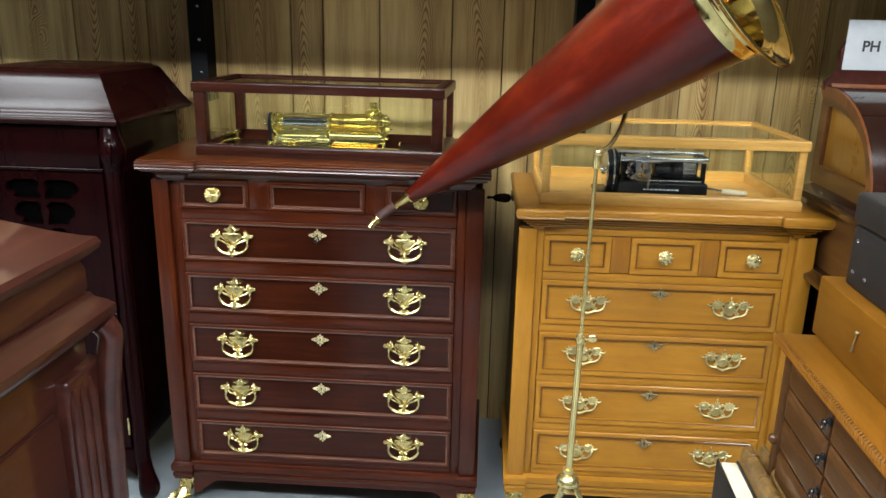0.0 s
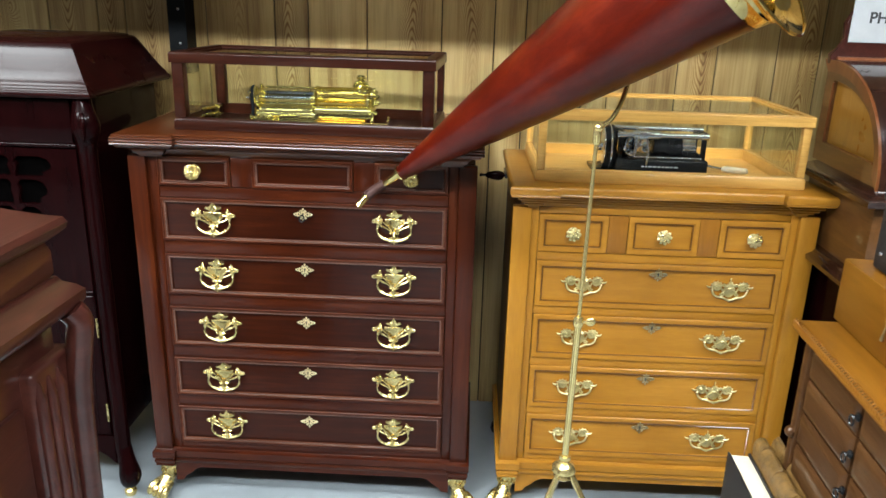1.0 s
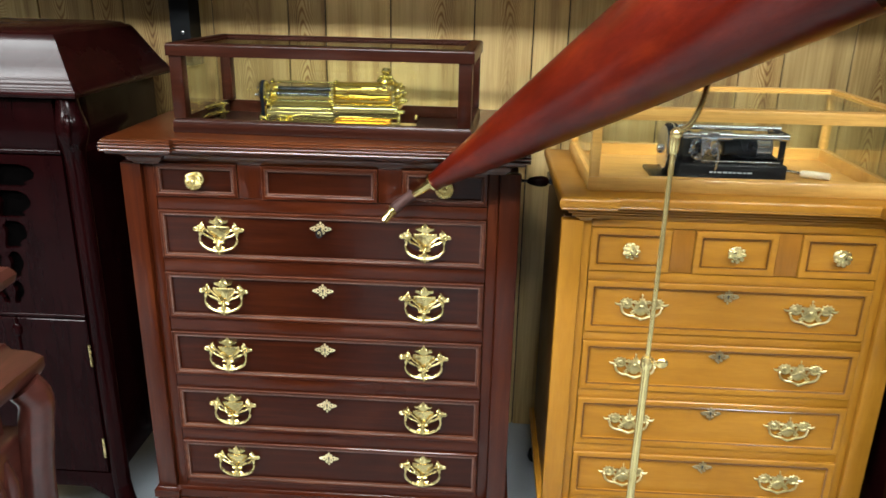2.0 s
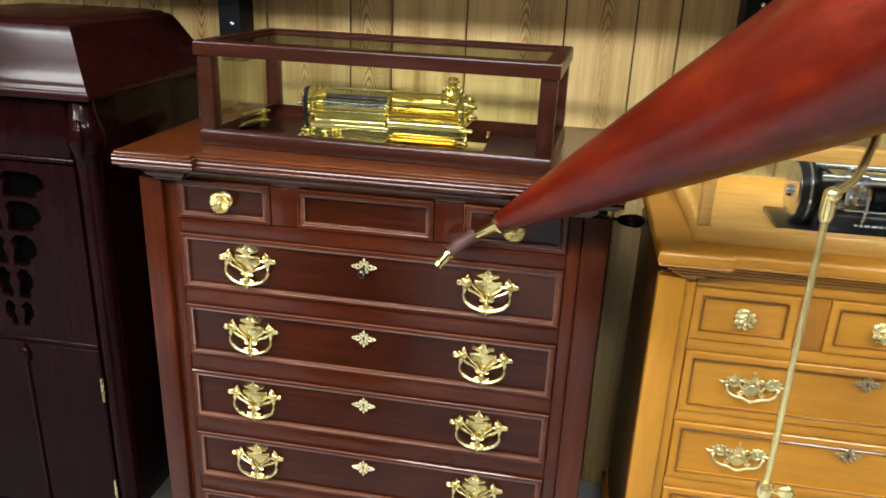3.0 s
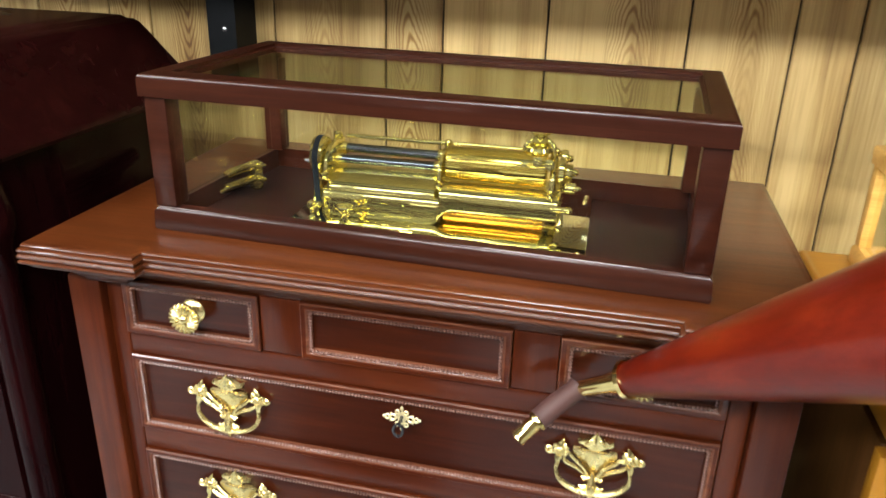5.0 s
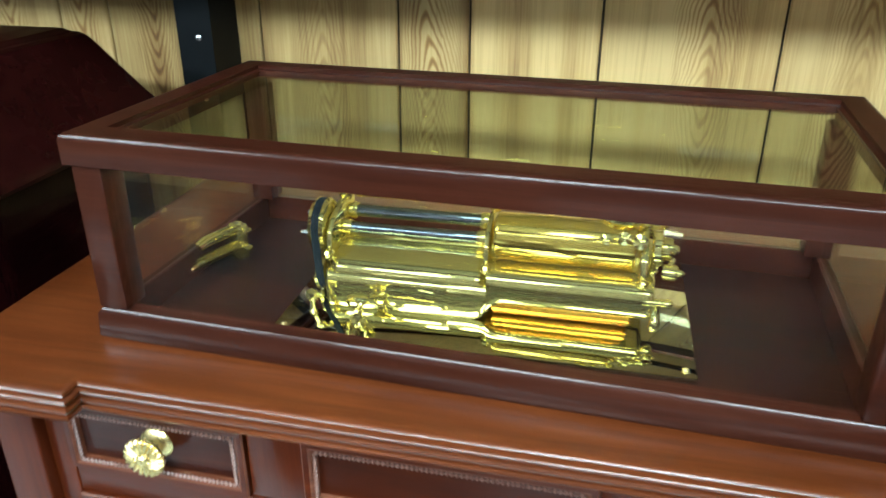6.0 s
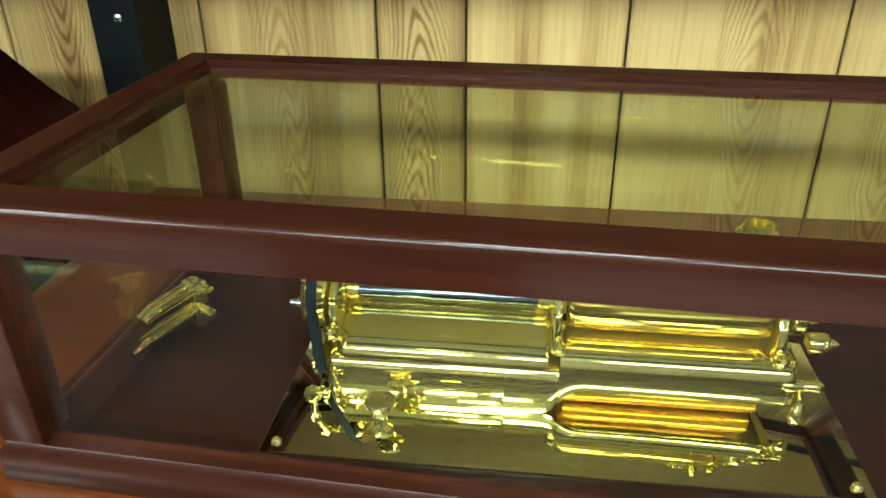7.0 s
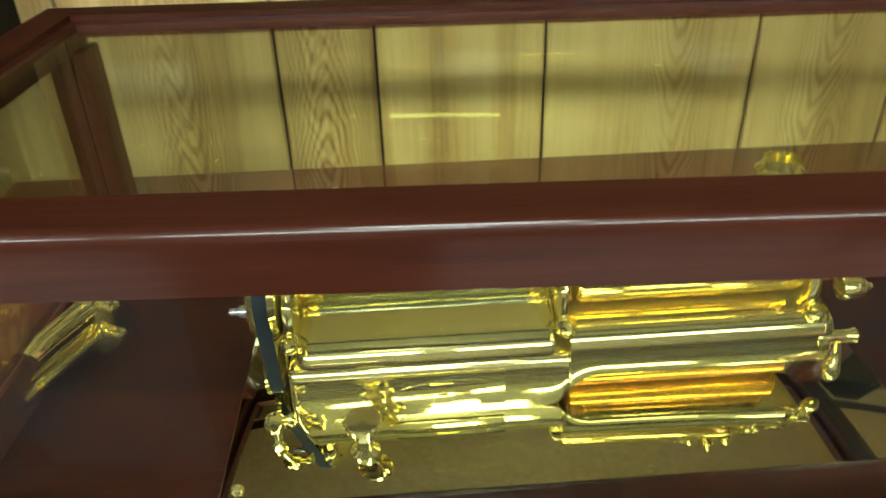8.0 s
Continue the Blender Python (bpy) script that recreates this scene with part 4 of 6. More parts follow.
def display_case(m, label, mat_x, mat_floor, w, d, h, bar, base_in, post):
    t = thing("display_case", m, label, "display case", "display cases")
    x0, x1, y0, y1 = -w / 2, w / 2, 0.0, d
    bh = 0.030
    bm = bmesh.new()
    ring_bar(bm, x0, x1, y0, y1, [(0.0, 0.0), (-0.002, 0.003), (-0.001, bh - 0.006), (0.003, bh - 0.001), (0.010, bh), (base_in, bh), (base_in, 0.0)])
    part("base_frame", bm, mat_x, t)
    bm = bmesh.new()
    box(bm, x0 + base_in - 0.001, x1 - base_in + 0.001, y0 + base_in - 0.001, y1 - base_in + 0.001, 0.0004, 0.0015)
    part("floor_board", bm, mat_floor, t)
    bm = bmesh.new()
    zt, zl = h - 0.026, h - 0.0155
    ring_bar(bm, x0 - 0.003, x1 + 0.003, y0 - 0.003, y1 + 0.003, [(0.0, zl), (0.0, h - 0.0058), (0.0006, h - 0.0032), (0.0018, h - 0.0016), (0.0034, h - 0.0005), (0.006, h), (0.009, h + 0.0002), (bar - 0.003, h), (bar - 0.003, h - 0.004), (bar + 0.001, h - 0.005), (bar + 0.001, zl)])
    part("lid_frame", bm, mat_x, t)
    for q in ((x0 - 0.003, x1 + 0.003, y0 - 0.003, y0 + bar - 0.004), (x0 - 0.003, x0 + bar - 0.008, y0 + bar - 0.003, y1), (x1 - bar + 0.008, x1 + 0.003, y0 + bar - 0.003, y1)):
        bm = bmesh.new()
        box(bm, *q, zt, zl)
        part("top_rail", bm, mat_x, t)
    for x in (x0, x1 - post):
        for y in (y0, y1 - post):
            bm = bmesh.new()
            box(bm, x + 0.001, x + post - 0.001, y + 0.001, y + post - 0.001, bh, zt + 0.001, 0.002)
            part("post", bm, mat_x, t)
    g = 0.003
    for n, q in (("front", (x0 + post - 0.004, x1 - post + 0.004, y0 + 0.010, y0 + 0.010 + g, bh - 0.004, zt + 0.004)), ("rear", (x0 + post - 0.004, x1 - post + 0.004, y1 - 0.013, y1 - 0.013 + g, bh - 0.004, zl + 0.002)),
                 ("side", (x0 + 0.010, x0 + 0.010 + g, y0 + post - 0.004, y1 - post + 0.004, bh - 0.004, zt + 0.004)), ("side", (x1 - 0.013, x1 - 0.013 + g, y0 + post - 0.004, y1 - post + 0.004, bh - 0.004, zt + 0.004)),
                 ("top", (x0 + bar - 0.009, x1 - bar + 0.009, y0 + bar - 0.009, y1 - bar + 0.009, h - 0.009, h - 0.006))):
        bm = bmesh.new()
        box(bm, *q)
        p = part("pane", bm, {"front": FRONT_GLASS, "top": TOP_GLASS}.get(n, GLASS), t, smooth=False)
        p.visible_shadow = False
    return t


CASE_AT = pose(-0.427, 1.896, 1.041, 0, 0, -0.3)
display_case(CASE_AT, "dark mahogany glass display case standing on the mahogany chest", CASE_WOOD, STAINED, 0.642, 0.306, 0.188, 0.030, 0.016, 0.030)
display_case(pose(0.475, 1.945, 0.942, 0, 0, 2.3), "pale oak glass display case standing on the oak chest", PALE_OAK, PALE_OAK, 0.656, 0.40, 0.180, 0.024, 0.024, 0.022)


# ---- gilt phonograph in the mahogany case ----
def rod(bm, x0, x1, y, z, r, seg=14):
    return lathe(bm, [(r, x0), (r, x1)], pose(0, y, z, 0, 90, 0), seg=seg)


def gilt_phonograph(m):
    """Built with its bedplate on z = 0; x along the mandrel, y to the back."""
    t = thing("phonograph", m, "gold-plated cylinder phonograph with blued steel rods in a glass case", "phonograph")

    def turned(nm, profile, place, mat=GOLD, seg=24, label="", parent=None):
        b = bmesh.new()
        lathe(b, profile, place, seg=seg)
        return part(nm, b, mat, parent or t, label)

    bm = bmesh.new()
    box(bm, -0.184, 0.184, -0.115, 0.118, 0.0, 0.005, 0.0008)
    part("bedplate", bm, PLATE, t, "pale mirror-polished bedplate")
    for x, y in ((-0.175, -0.106), (0.175, -0.106), (-0.175, 0.108), (0.175, 0.108)):
        turned("screw", [(0.0032, 0.0048), (0.0032, 0.0062), (0.0022, 0.0078), (0.001, 0.0082)], pose(x, y, 0), BRASS, 12)

    # main casting: a crowned box on the motor side that turns in a round fillet into a hanging arm
    bm = bmesh.new()
    rows = []
    for x, k, lift in ((-0.1505, 0.97, 0.0), (-0.1495, 0.993, 0.0), (-0.147, 1.0, 0.0), (-0.012, 1.0, 0.0), (-0.006, 1.0, 0.0012), (-0.002, 1.0, 0.004), (0.0002, 1.0, 0.008), (0.0012, 1.0, 0.0115)):
        rows.append([(x, y * k, z) for y, z in ((-0.0600, 0.005 + lift), (-0.0612, 0.012 + lift * 0.9), (-0.0617, 0.0195 + lift * 0.6), (-0.0614, 0.0270 + lift * 0.3), (-0.0602, 0.0335), (-0.0582, 0.0375), (-0.0555, 0.0390), (0.048, 0.0390), (0.050, 0.037), (0.050, 0.005 + lift))])
    rings(bm, rows)
    part("motor_casing", bm, GOLD, t, angle=50)
    bm = bmesh.new()
    rows = []
    for x, k in [(0.0015, 0.0), (0.0025, 0.30), (0.005, 0.55), (0.008, 0.74), (0.012, 0.90), (0.017, 1.0), (0.140, 1.0), (0.145, 1.0), (0.147, 1.0)]:
        zb = 0.0095 + 0.0145 * k
        e = 0.002 if x > 0.146 else 0.0
        rows.append([(x, y, z) for y, z in ((-0.0585 + e, zb), (-0.0605 + e, zb + 0.0012), (-0.0612 + e, zb + 0.0035), (-0.0619 + e, (zb + 0.045) / 2), (-0.0610 + e, 0.043), (-0.0596 + e, 0.0480), (-0.0560, 0.0522 - e), (-0.049, 0.0546 - e), (-0.036, 0.0562 - e), (-0.010, 0.057 - e), (0.030, 0.057 - e), (0.048, 0.054), (0.048, zb))])
    rings(bm, rows)
    part("hanging_arm", bm, GOLD, t, angle=50)
    bm = bmesh.new()
    rows = []
    for x, k in ((-0.146, 0.90), (-0.143, 0.98), (-0.139, 1.0), (-0.009, 1.0), (-0.006, 0.98), (-0.004, 0.90)):
        rows.append([(x, -0.013 + 0.044 * k * math.cos(math.pi * i / 20), 0.038 + 0.0205 * k * math.sin(math.pi * i / 20)) for i in range(21)])
    rings(bm, rows)
    part("rounded_cover", bm, GOLD, t)
    face = lambda x, z, lift: (x, -0.0612 - lift, z)
    lean = Matrix.Translation((0, -0.0614, 0.005))
    bm = bmesh.new()
    box(bm, -0.100, -0.034, -0.0006, 0.0016, 0.006, 0.029, 0.0004, 2, lean)
    p = part("name_plate", bm, GOLD, t, "engraved gold name plate")
    for x0, x1, z0, h in ((-0.092, -0.082, 0.0150, 0.0013), (-0.0805, -0.073, 0.0145, 0.0013), (-0.071, -0.065, 0.0145, 0.0024), (-0.062, -0.053, 0.0140, 0.0013), (-0.0515, -0.042, 0.0135, 0.0013), (-0.075, -0.062, 0.0225, 0.0006), (-0.073, -0.063, 0.0090, 0.0006)):
        bm = bmesh.new()
        box(bm, x0, x1, -0.0009, -0.0004, z0, z0 + h * 0.7, 0.0, 2, lean)
        part("engraving", bm, GOLD, p)
    bm = bmesh.new()
    tube(bm, arc_points([face(-0.097, 0.021, 0.0006), face(-0.088, 0.0265, 0.0006), (face(-0.068, 0.0300, 0.0006)), face(-0.048, 0.0290, 0.0006), face(-0.043, 0.0262, 0.0006)], 5), 0.0003, 6)
    part("engraved_curl", bm, GOLD, p)

    # rods, feed screw, mandrel
    for y, z, r in ((-0.018, 0.0680, 0.0056), (0.003, 0.0770, 0.0060)):
        bm = bmesh.new()
        rod(bm, -0.138, -0.010, y, z, r, 24)
        part("rod", bm, STEEL, t, "blued steel rod")
        for x, s in ((-0.140, 1), (-0.010, 1), (-0.002, 0.8)):
            turned("collar", [(r * 0.7, -0.0045), (r * 1.25 * s, -0.0038), (r * 1.35 * s, 0), (r * 1.25 * s, 0.0038), (r * 0.7, 0.0045)], pose(x, y, z, 0, 90, 0), seg=20)
    bm = bmesh.new()
    rod(bm, -0.140, 0.132, 0.012, 0.091, 0.0030)
    part("carriage_bar", bm, GOLD, t)
    # Barrels added under the arm; their orange stands for its reflections in the plate.
    for y, z, r in ((-0.044, 0.0160, 0.0088), (-0.026, 0.0150, 0.0085), (-0.008, 0.0160, 0.0090)):
        turned("governor_barrel", [(r * 0.5, 0.004), (r, 0.006), (r, 0.128), (r * 0.5, 0.130)], pose(0, y, z, 0, 90, 0), REFLECTED_GOLD, 32)
    turned("mandrel", [(0.012, 0.004), (0.0190, 0.006), (0.0205, 0.009), (0.0212, 0.124), (0.0200, 0.128), (0.012, 0.129)], pose(0, -0.031, 0.0795, 0, 90, 0), MANDREL_GOLD, seg=64)

    # end and centre brackets: slim waisted webs with a boss at each bearing
    def bracket(x, wdt, reach, top):
        o = [(-0.050, 0.045), (-0.052 - reach, 0.060), (-0.050 - reach, 0.074), (-0.038, 0.086), (-0.022, top - 0.004), (0.006, top), (0.020, top - 0.006), (0.016, 0.070), (0.028, 0.045)]
        b = bmesh.new()
        rings(b, [[(xx, y, z) for y, z in o] for xx in (x - wdt / 2, x + wdt / 2)])
        bmesh.ops.bevel(b, geom=list(b.edges), offset=0.0022, segments=2, profile=0.5, affect="EDGES", clamp_overlap=True)
        return part("bracket", b, GOLD, t)
    bracket(-0.148, 0.006, 0.0, 0.094)
    bracket(-0.001, 0.005, 0.0, 0.096)
    bracket(0.136, 0.007, 0.0, 0.096)
    for y, z in ((-0.052, 0.053), (0.0, 0.094)):
        for x in (-0.148, 0.0, 0.136):
            turned("stud", [(0.005, -0.006), (0.0056, -0.005), (0.0060, 0.0), (0.0045, 0.006), (0.0015, 0.0085)], pose(x, y, z, 60, 0, 0), seg=14)

    # pulley side: two discs, belt, shaft ends
    turned("pulley", [(0.006, -0.186), (0.024, -0.1845), (0.026, -0.181), (0.022, -0.178), (0.026, -0.173), (0.024, -0.170), (0.008, -0.168)], pose(0.017, -0.030, 0.0735, 0, 90, 0), seg=36)
    turned("pulley", [(0.006, -0.178), (0.018, -0.176), (0.016, -0.172), (0.018, -0.168), (0.006, -0.166)], pose(0.010, -0.030, 0.024, 0, 90, 0), seg=28)
    for y, z in ((-0.020, 0.0800), (-0.040, 0.068)):
        turned("shaft_end", [(0.0035, -0.166), (0.0035, -0.174), (0.0022, -0.175), (0.0022, -0.179), (0.001, -0.180)], pose(0, y, z, 0, 90, 0), NICKEL, 14)
    bm = bmesh.new()
    pts = []
    for i in range(13):
        a = math.pi * i / 12
        pts.append((-0.030 - 0.0258 * math.cos(a), 0.0735 + 0.0258 * math.sin(a)))
    for i in range(13):
        a = math.pi * i / 12
        pts.append((-0.030 + 0.0182 * math.cos(a), 0.024 - 0.0162 * math.sin(a)))
    inner = [(-0.030 + (y + 0.030) * 0.94, 0.052 + (z - 0.052) * 0.985) for y, z in pts]
    loops = [[(x, y, z) for y, z in o] for x, o in ((-0.1640, pts), (-0.1565, pts), (-0.1565, inner), (-0.1640, inner))]
    rings(bm, loops, closed=True)
    part("belt", bm, BELT, t, "dark leather drive belt")

    # gear side: stacked round gears
    for x, y, z, r, w in ((0.146, -0.032, 0.0795, 0.0165, 0.008), (0.154, -0.032, 0.0795, 0.010, 0.010), (0.147, -0.012, 0.060, 0.013, 0.007), (0.146, 0.006, 0.086, 0.011, 0.009), (0.158, -0.046, 0.064, 0.0068, 0.012)):
        b = bmesh.new()
        n = 28
        prof = [(0.4, -0.5), (0.9, -0.5), (1.0, -0.35), (1.0, 0.35), (0.9, 0.5), (0.4, 0.5)]
        lathe(b, [(r * pr, w * pz) for pr, pz in prof], pose(x, y, z, 0, 90, 0), seg=n)
        part("gear", b, GOLD, t)
        turned("gear_nut", [(r * 0.42, 0), (r * 0.45, 0.003), (r * 0.3, 0.0055), (0.0008, 0.0065)], pose(x + w * 0.5, y, z, 0, 90, 0), seg=14)

    # regulator post, governor arm, stop lever
    turned("knob_post", [(0.0075, 0.005), (0.0078, 0.0075), (0.0045, 0.0095), (0.0036, 0.015), (0.0052, 0.0168), (0.0036, 0.0186), (0.0060, 0.0220), (0.0098, 0.0248), (0.0102, 0.0275), (0.0094, 0.0288), (0.002, 0.0290)], pose(-0.111, -0.086, 0), seg=28)
    turned("governor_post", [(0.0035, 0.005), (0.004, 0.007), (0.0024, 0.009), (0.0024, 0.018), (0.0050, 0.020), (0.0058, 0.0235), (0.0048, 0.027), (0.002, 0.029)], pose(-0.157, -0.079, 0), seg=24)
    turned("governor_knob", [(0.0028, -0.007), (0.0032, -0.006), (0.0024, -0.003), (0.0024, 0.003), (0.0038, 0.005), (0.0038, 0.007), (0.001, 0.008)], pose(-0.154, -0.077, 0.0235, 0, 90, 0), seg=20)
    bm = bmesh.new()
    tube(bm, arc_points([(0.150, -0.060, 0.038), (0.151, -0.061, 0.030), (0.1495, -0.062, 0.022), (0.148, -0.063, 0.013)], 4), [0.0022, 0.0022, 0.0022, 0.0022, 0.0024, 0.0028, 0.0034, 0.0042, 0.0048, 0.0050, 0.0046, 0.0034, 0.0016], 12)
    part("stop_lever", bm, GOLD, t)
    turned("lever_pivot", [(0.002, -0.013), (0.0042, -0.012), (0.0046, -0.006), (0.0036, -0.002), (0.0036, 0.006), (0.0044, 0.010), (0.002, 0.013)], pose(0.150, -0.058, 0.040, 0, 90, 0), seg=16)

    # reproducer on its yoke over the end of the mandrel
    turned("sound_box", [(0.006, 0.0), (0.0165, 0.001), (0.0190, 0.004), (0.0170, 0.008), (0.0080, 0.010)], pose(0.116, -0.022, 0.0985), seg=32)
    for x0, x1 in ((0.103, 0.112), (0.131, 0.122)):
        bm = bmesh.new()
        tube(bm, arc_points([(x0, -0.024, 0.088), (x0 + (x0 - x1) * 0.4, -0.026, 0.100), (x0, -0.024, 0.110), (x1, -0.022, 0.1145)], 4), 0.0038, 10)
        part("yoke_arm", bm, GOLD, t)
    turned("horn_socket", [(0.0075, 0.107), (0.0095, 0.110), (0.0120, 0.113), (0.0085, 0.1165), (0.0070, 0.1185), (0.0115, 0.1215), (0.0130, 0.1240), (0.0100, 0.1265), (0.0095, 0.1310), (0.0075, 0.1310), (0.0065, 0.1220)], pose(0.117, -0.022, 0), seg=28)
    for x, y, z, r in ((0.102, -0.046, 0.088, 0.0062), (0.131, -0.046, 0.090, 0.0066), (0.117, -0.050, 0.094, 0.0058)):
        turned("thumb_screw", [(0.003, -0.004), (r, -0.003), (r * 1.05, 0.0), (r, 0.003), (r * 0.5, 0.004), (r * 0.45, 0.008), (0.0008, 0.009)], pose(x, y, z, 70, 0, 0), seg=18)
    bm = bmesh.new()
    box(bm, 0.108, 0.127, -0.034, 0.020, 0.0945, 0.1005, 0.0025, 3)
    part("carriage_arm", bm, GOLD, t)
    return t


gilt_phonograph(pose(-0.427, 2.063, 1.0428, 0, 0, 2.7))


def spring_clip(m):
    """Two tiers of paired prongs that reach to -y from an upright head."""
    t = thing("brass_clip", m, "small brass spring clip with prongs on the case floor", "clip")
    for z, y0, nm in ((0.0150, 0.006, "lower_prong"), (0.0350, 0.020, "upper_prong")):
        for x in (-0.0042, 0.0042):
            bm = bmesh.new()
            tube(bm, [(x, y0, z), (x * 0.95, y0 - 0.02, z - 0.001), (x * 0.8, y0 - 0.046, z - 0.003), (x * 0.7, y0 - 0.056, z - 0.006)], [0.0052, 0.0056, 0.0058, 0.0044], 10, flat=0.75)
            part(nm, bm, GOLD, t)
    bm = bmesh.new()
    box(bm, -0.009, 0.009, 0.006, 0.020, 0.0, 0.040, 0.003)
    box(bm, 0.008, 0.022, 0.008, 0.016, 0.014, 0.020, 0.002)
    box(bm, 0.008, 0.020, 0.010, 0.018, 0.034, 0.039, 0.002)
    part("head", bm, GOLD, t)
    return t


spring_clip(pose(-0.7150, 2.064, 1.0427, 0, 0, -25))


# ---- black phonograph in the oak case ----
def black_phonograph(m):
    t = thing("phonograph", m, "black japanned cylinder phonograph with nickel rods in the oak case", "phonograph")

    def turned(nm, profile, place, mat, seg=28, label=""):
        b = bmesh.new()
        lathe(b, profile, place, seg=seg)
        return part(nm, b, mat, t, label)

    bm = bmesh.new()
    box(bm, -0.150, 0.142, -0.085, 0.085, 0.0, 0.010, 0.003)
    part("bedplate", bm, IRON, t)
    bm = bmesh.new()
    box(bm, -0.098, 0.136, -0.062, 0.060, 0.0098, 0.046, 0.005, 3)
    body = part("body", bm, IRON, t)
    for x0, x1 in ((-0.032, -0.026), (-0.023, -0.018), (-0.015, -0.006), (-0.003, 0.006), (0.009, 0.016), (0.019, 0.025), (0.028, 0.038), (0.041, 0.047), (0.050, 0.060)):
        bm = bmesh.new()
        box(bm, x0, x1, -0.0626, -0.0616, 0.0265, 0.0300)
        part("lettering", bm, CARD, body)
    turned("flywheel", [(0.020, -0.126), (0.054, -0.124), (0.058, -0.120), (0.058, -0.102), (0.054, -0.098), (0.02, -0.096)], pose(0, 0.0, 0.066, 0, 90, 0), IRON, 40)
    bm = bmesh.new()
    box(bm, -0.080, -0.048, -0.040, 0.036, 0.044, 0.098, 0.006, 3)
    part("gear_housing", bm, IRON, t)
    for y, z, r in ((-0.044, 0.086, 0.0125), (-0.044, 0.062, 0.0095), (-0.044, 0.074, 0.0050)):
        turned("gear", [(r * 0.4, 0.0), (r * 0.95, 0.0012), (r, 0.003), (r, 0.0055), (r * 0.5, 0.007), (r * 0.3, 0.010)], pose(-0.064, y + 0.004, z, 90), STEEL, 24)
    bm = bmesh.new()
    box(bm, -0.148, -0.060, -0.0846, -0.066, 0.0102, 0.0150, 0.002, 2)
    part("nickel_strip", bm, NICKEL, t)
    turned("wheel_rim", [(0.046, -0.129), (0.050, -0.1285), (0.0525, -0.1265), (0.052, -0.1235), (0.046, -0.1235)], pose(0, 0.0, 0.066, 0, 90, 0), NICKEL, 40)
    turned("wheel_rim", [(0.057, -0.113), (0.0590, -0.112), (0.0595, -0.110), (0.0590, -0.108), (0.057, -0.107)], pose(0, 0.0, 0.066, 0, 90, 0), NICKEL, 40)
    turned("wheel_nut", [(0.004, -0.140), (0.009, -0.138), (0.011, -0.132), (0.011, -0.124)], pose(0, 0.0, 0.066, 0, 90, 0), NICKEL, 18)
    for x in (-0.086, 0.124):
        bm = bmesh.new()
        box(bm, x - 0.006, x + 0.006, -0.050, -0.036, 0.040, 0.116, 0.003, 2)
        box(bm, x - 0.006, x + 0.006, -0.040, 0.045, 0.040, 0.054, 0.003, 2)
        box(bm, x - 0.006, x + 0.006, 0.030, 0.045, 0.050, 0.116, 0.003, 2)
        box(bm, x - 0.006, x + 0.006, -0.040, 0.040, 0.100, 0.116, 0.003, 2)
        part("standard", bm, IRON, t)
        turned("boss", [(0.004, -0.010), (0.0095, -0.009), (0.0095, 0.009), (0.004, 0.010)], pose(x, -0.044, 0.106, 0, 90, 0), NICKEL, 18)
    for y, z, r, x0, x1 in ((-0.044, 0.106, 0.0072, -0.096, 0.132), (0.006, 0.116, 0.0060, -0.096, 0.132), (-0.050, 0.050, 0.0022, -0.050, 0.120)):
        bm = bmesh.new()
        rod(bm, x0, x1, y, z, r, 18)
        part("rod", bm, NICKEL, t, "nickel carriage rod")
    turned("record", [(0.028, 0.000), (0.0335, 0.002), (0.0335, 0.074), (0.030, 0.076)], pose(0, 0.0, 0.070, 0, 90, 0), WAX, 44, "black wax cylinder record")
    turned("mandrel", [(0.022, 0.076), (0.024, 0.078), (0.024, 0.112)], pose(0, 0.0, 0.070, 0, 90, 0), NICKEL)
    turned("gear", [(0.006, -0.078), (0.020, -0.077), (0.021, -0.074), (0.021, -0.068), (0.020, -0.066), (0.008, -0.065)], pose(0, -0.020, 0.070, 0, 90, 0), NICKEL)
    turned("governor", [(0.004, -0.070), (0.010, -0.066), (0.013, -0.058), (0.010, -0.050), (0.004, -0.046)], pose(0, -0.040, 0.056, 0, 90, 0), NICKEL, 20)
    bm = bmesh.new()
    box(bm, -0.044, -0.018, -0.056, 0.016, 0.097, 0.117, 0.004, 3)
    part("carriage", bm, NICKEL, t)
    turned("carriage_sleeve", [(0.009, -0.060), (0.0115, -0.058), (0.0115, 0.010), (0.009, 0.012)], pose(0, -0.044, 0.106, 0, 90, 0), NICKEL, 20)
    turned("reproducer", [(0.016, 0), (0.0185, 0.003), (0.0175, 0.008), (0.008, 0.012), (0.004, 0.018)], pose(-0.030, -0.050, 0.080, 90), NICKEL, 24)
    bm = bmesh.new()
    tube(bm, arc_points([(-0.024, -0.058, 0.096), (-0.020, -0.068, 0.070), (-0.022, -0.068, 0.044), (-0.022, -0.066, 0.034)], 4), 0.0028, 8)
    part("lift_lever", bm, NICKEL, t)
    bm = bmesh.new()
    tube(bm, [(-0.050, -0.052, 0.098), (-0.050, -0.054, 0.062)], [0.006, 0.004], 10)
    part("feed_arm", bm, NICKEL, t)
    return t


black_phonograph(pose(0.448, 2.085, 0.9438, 0, 0, 2.3))


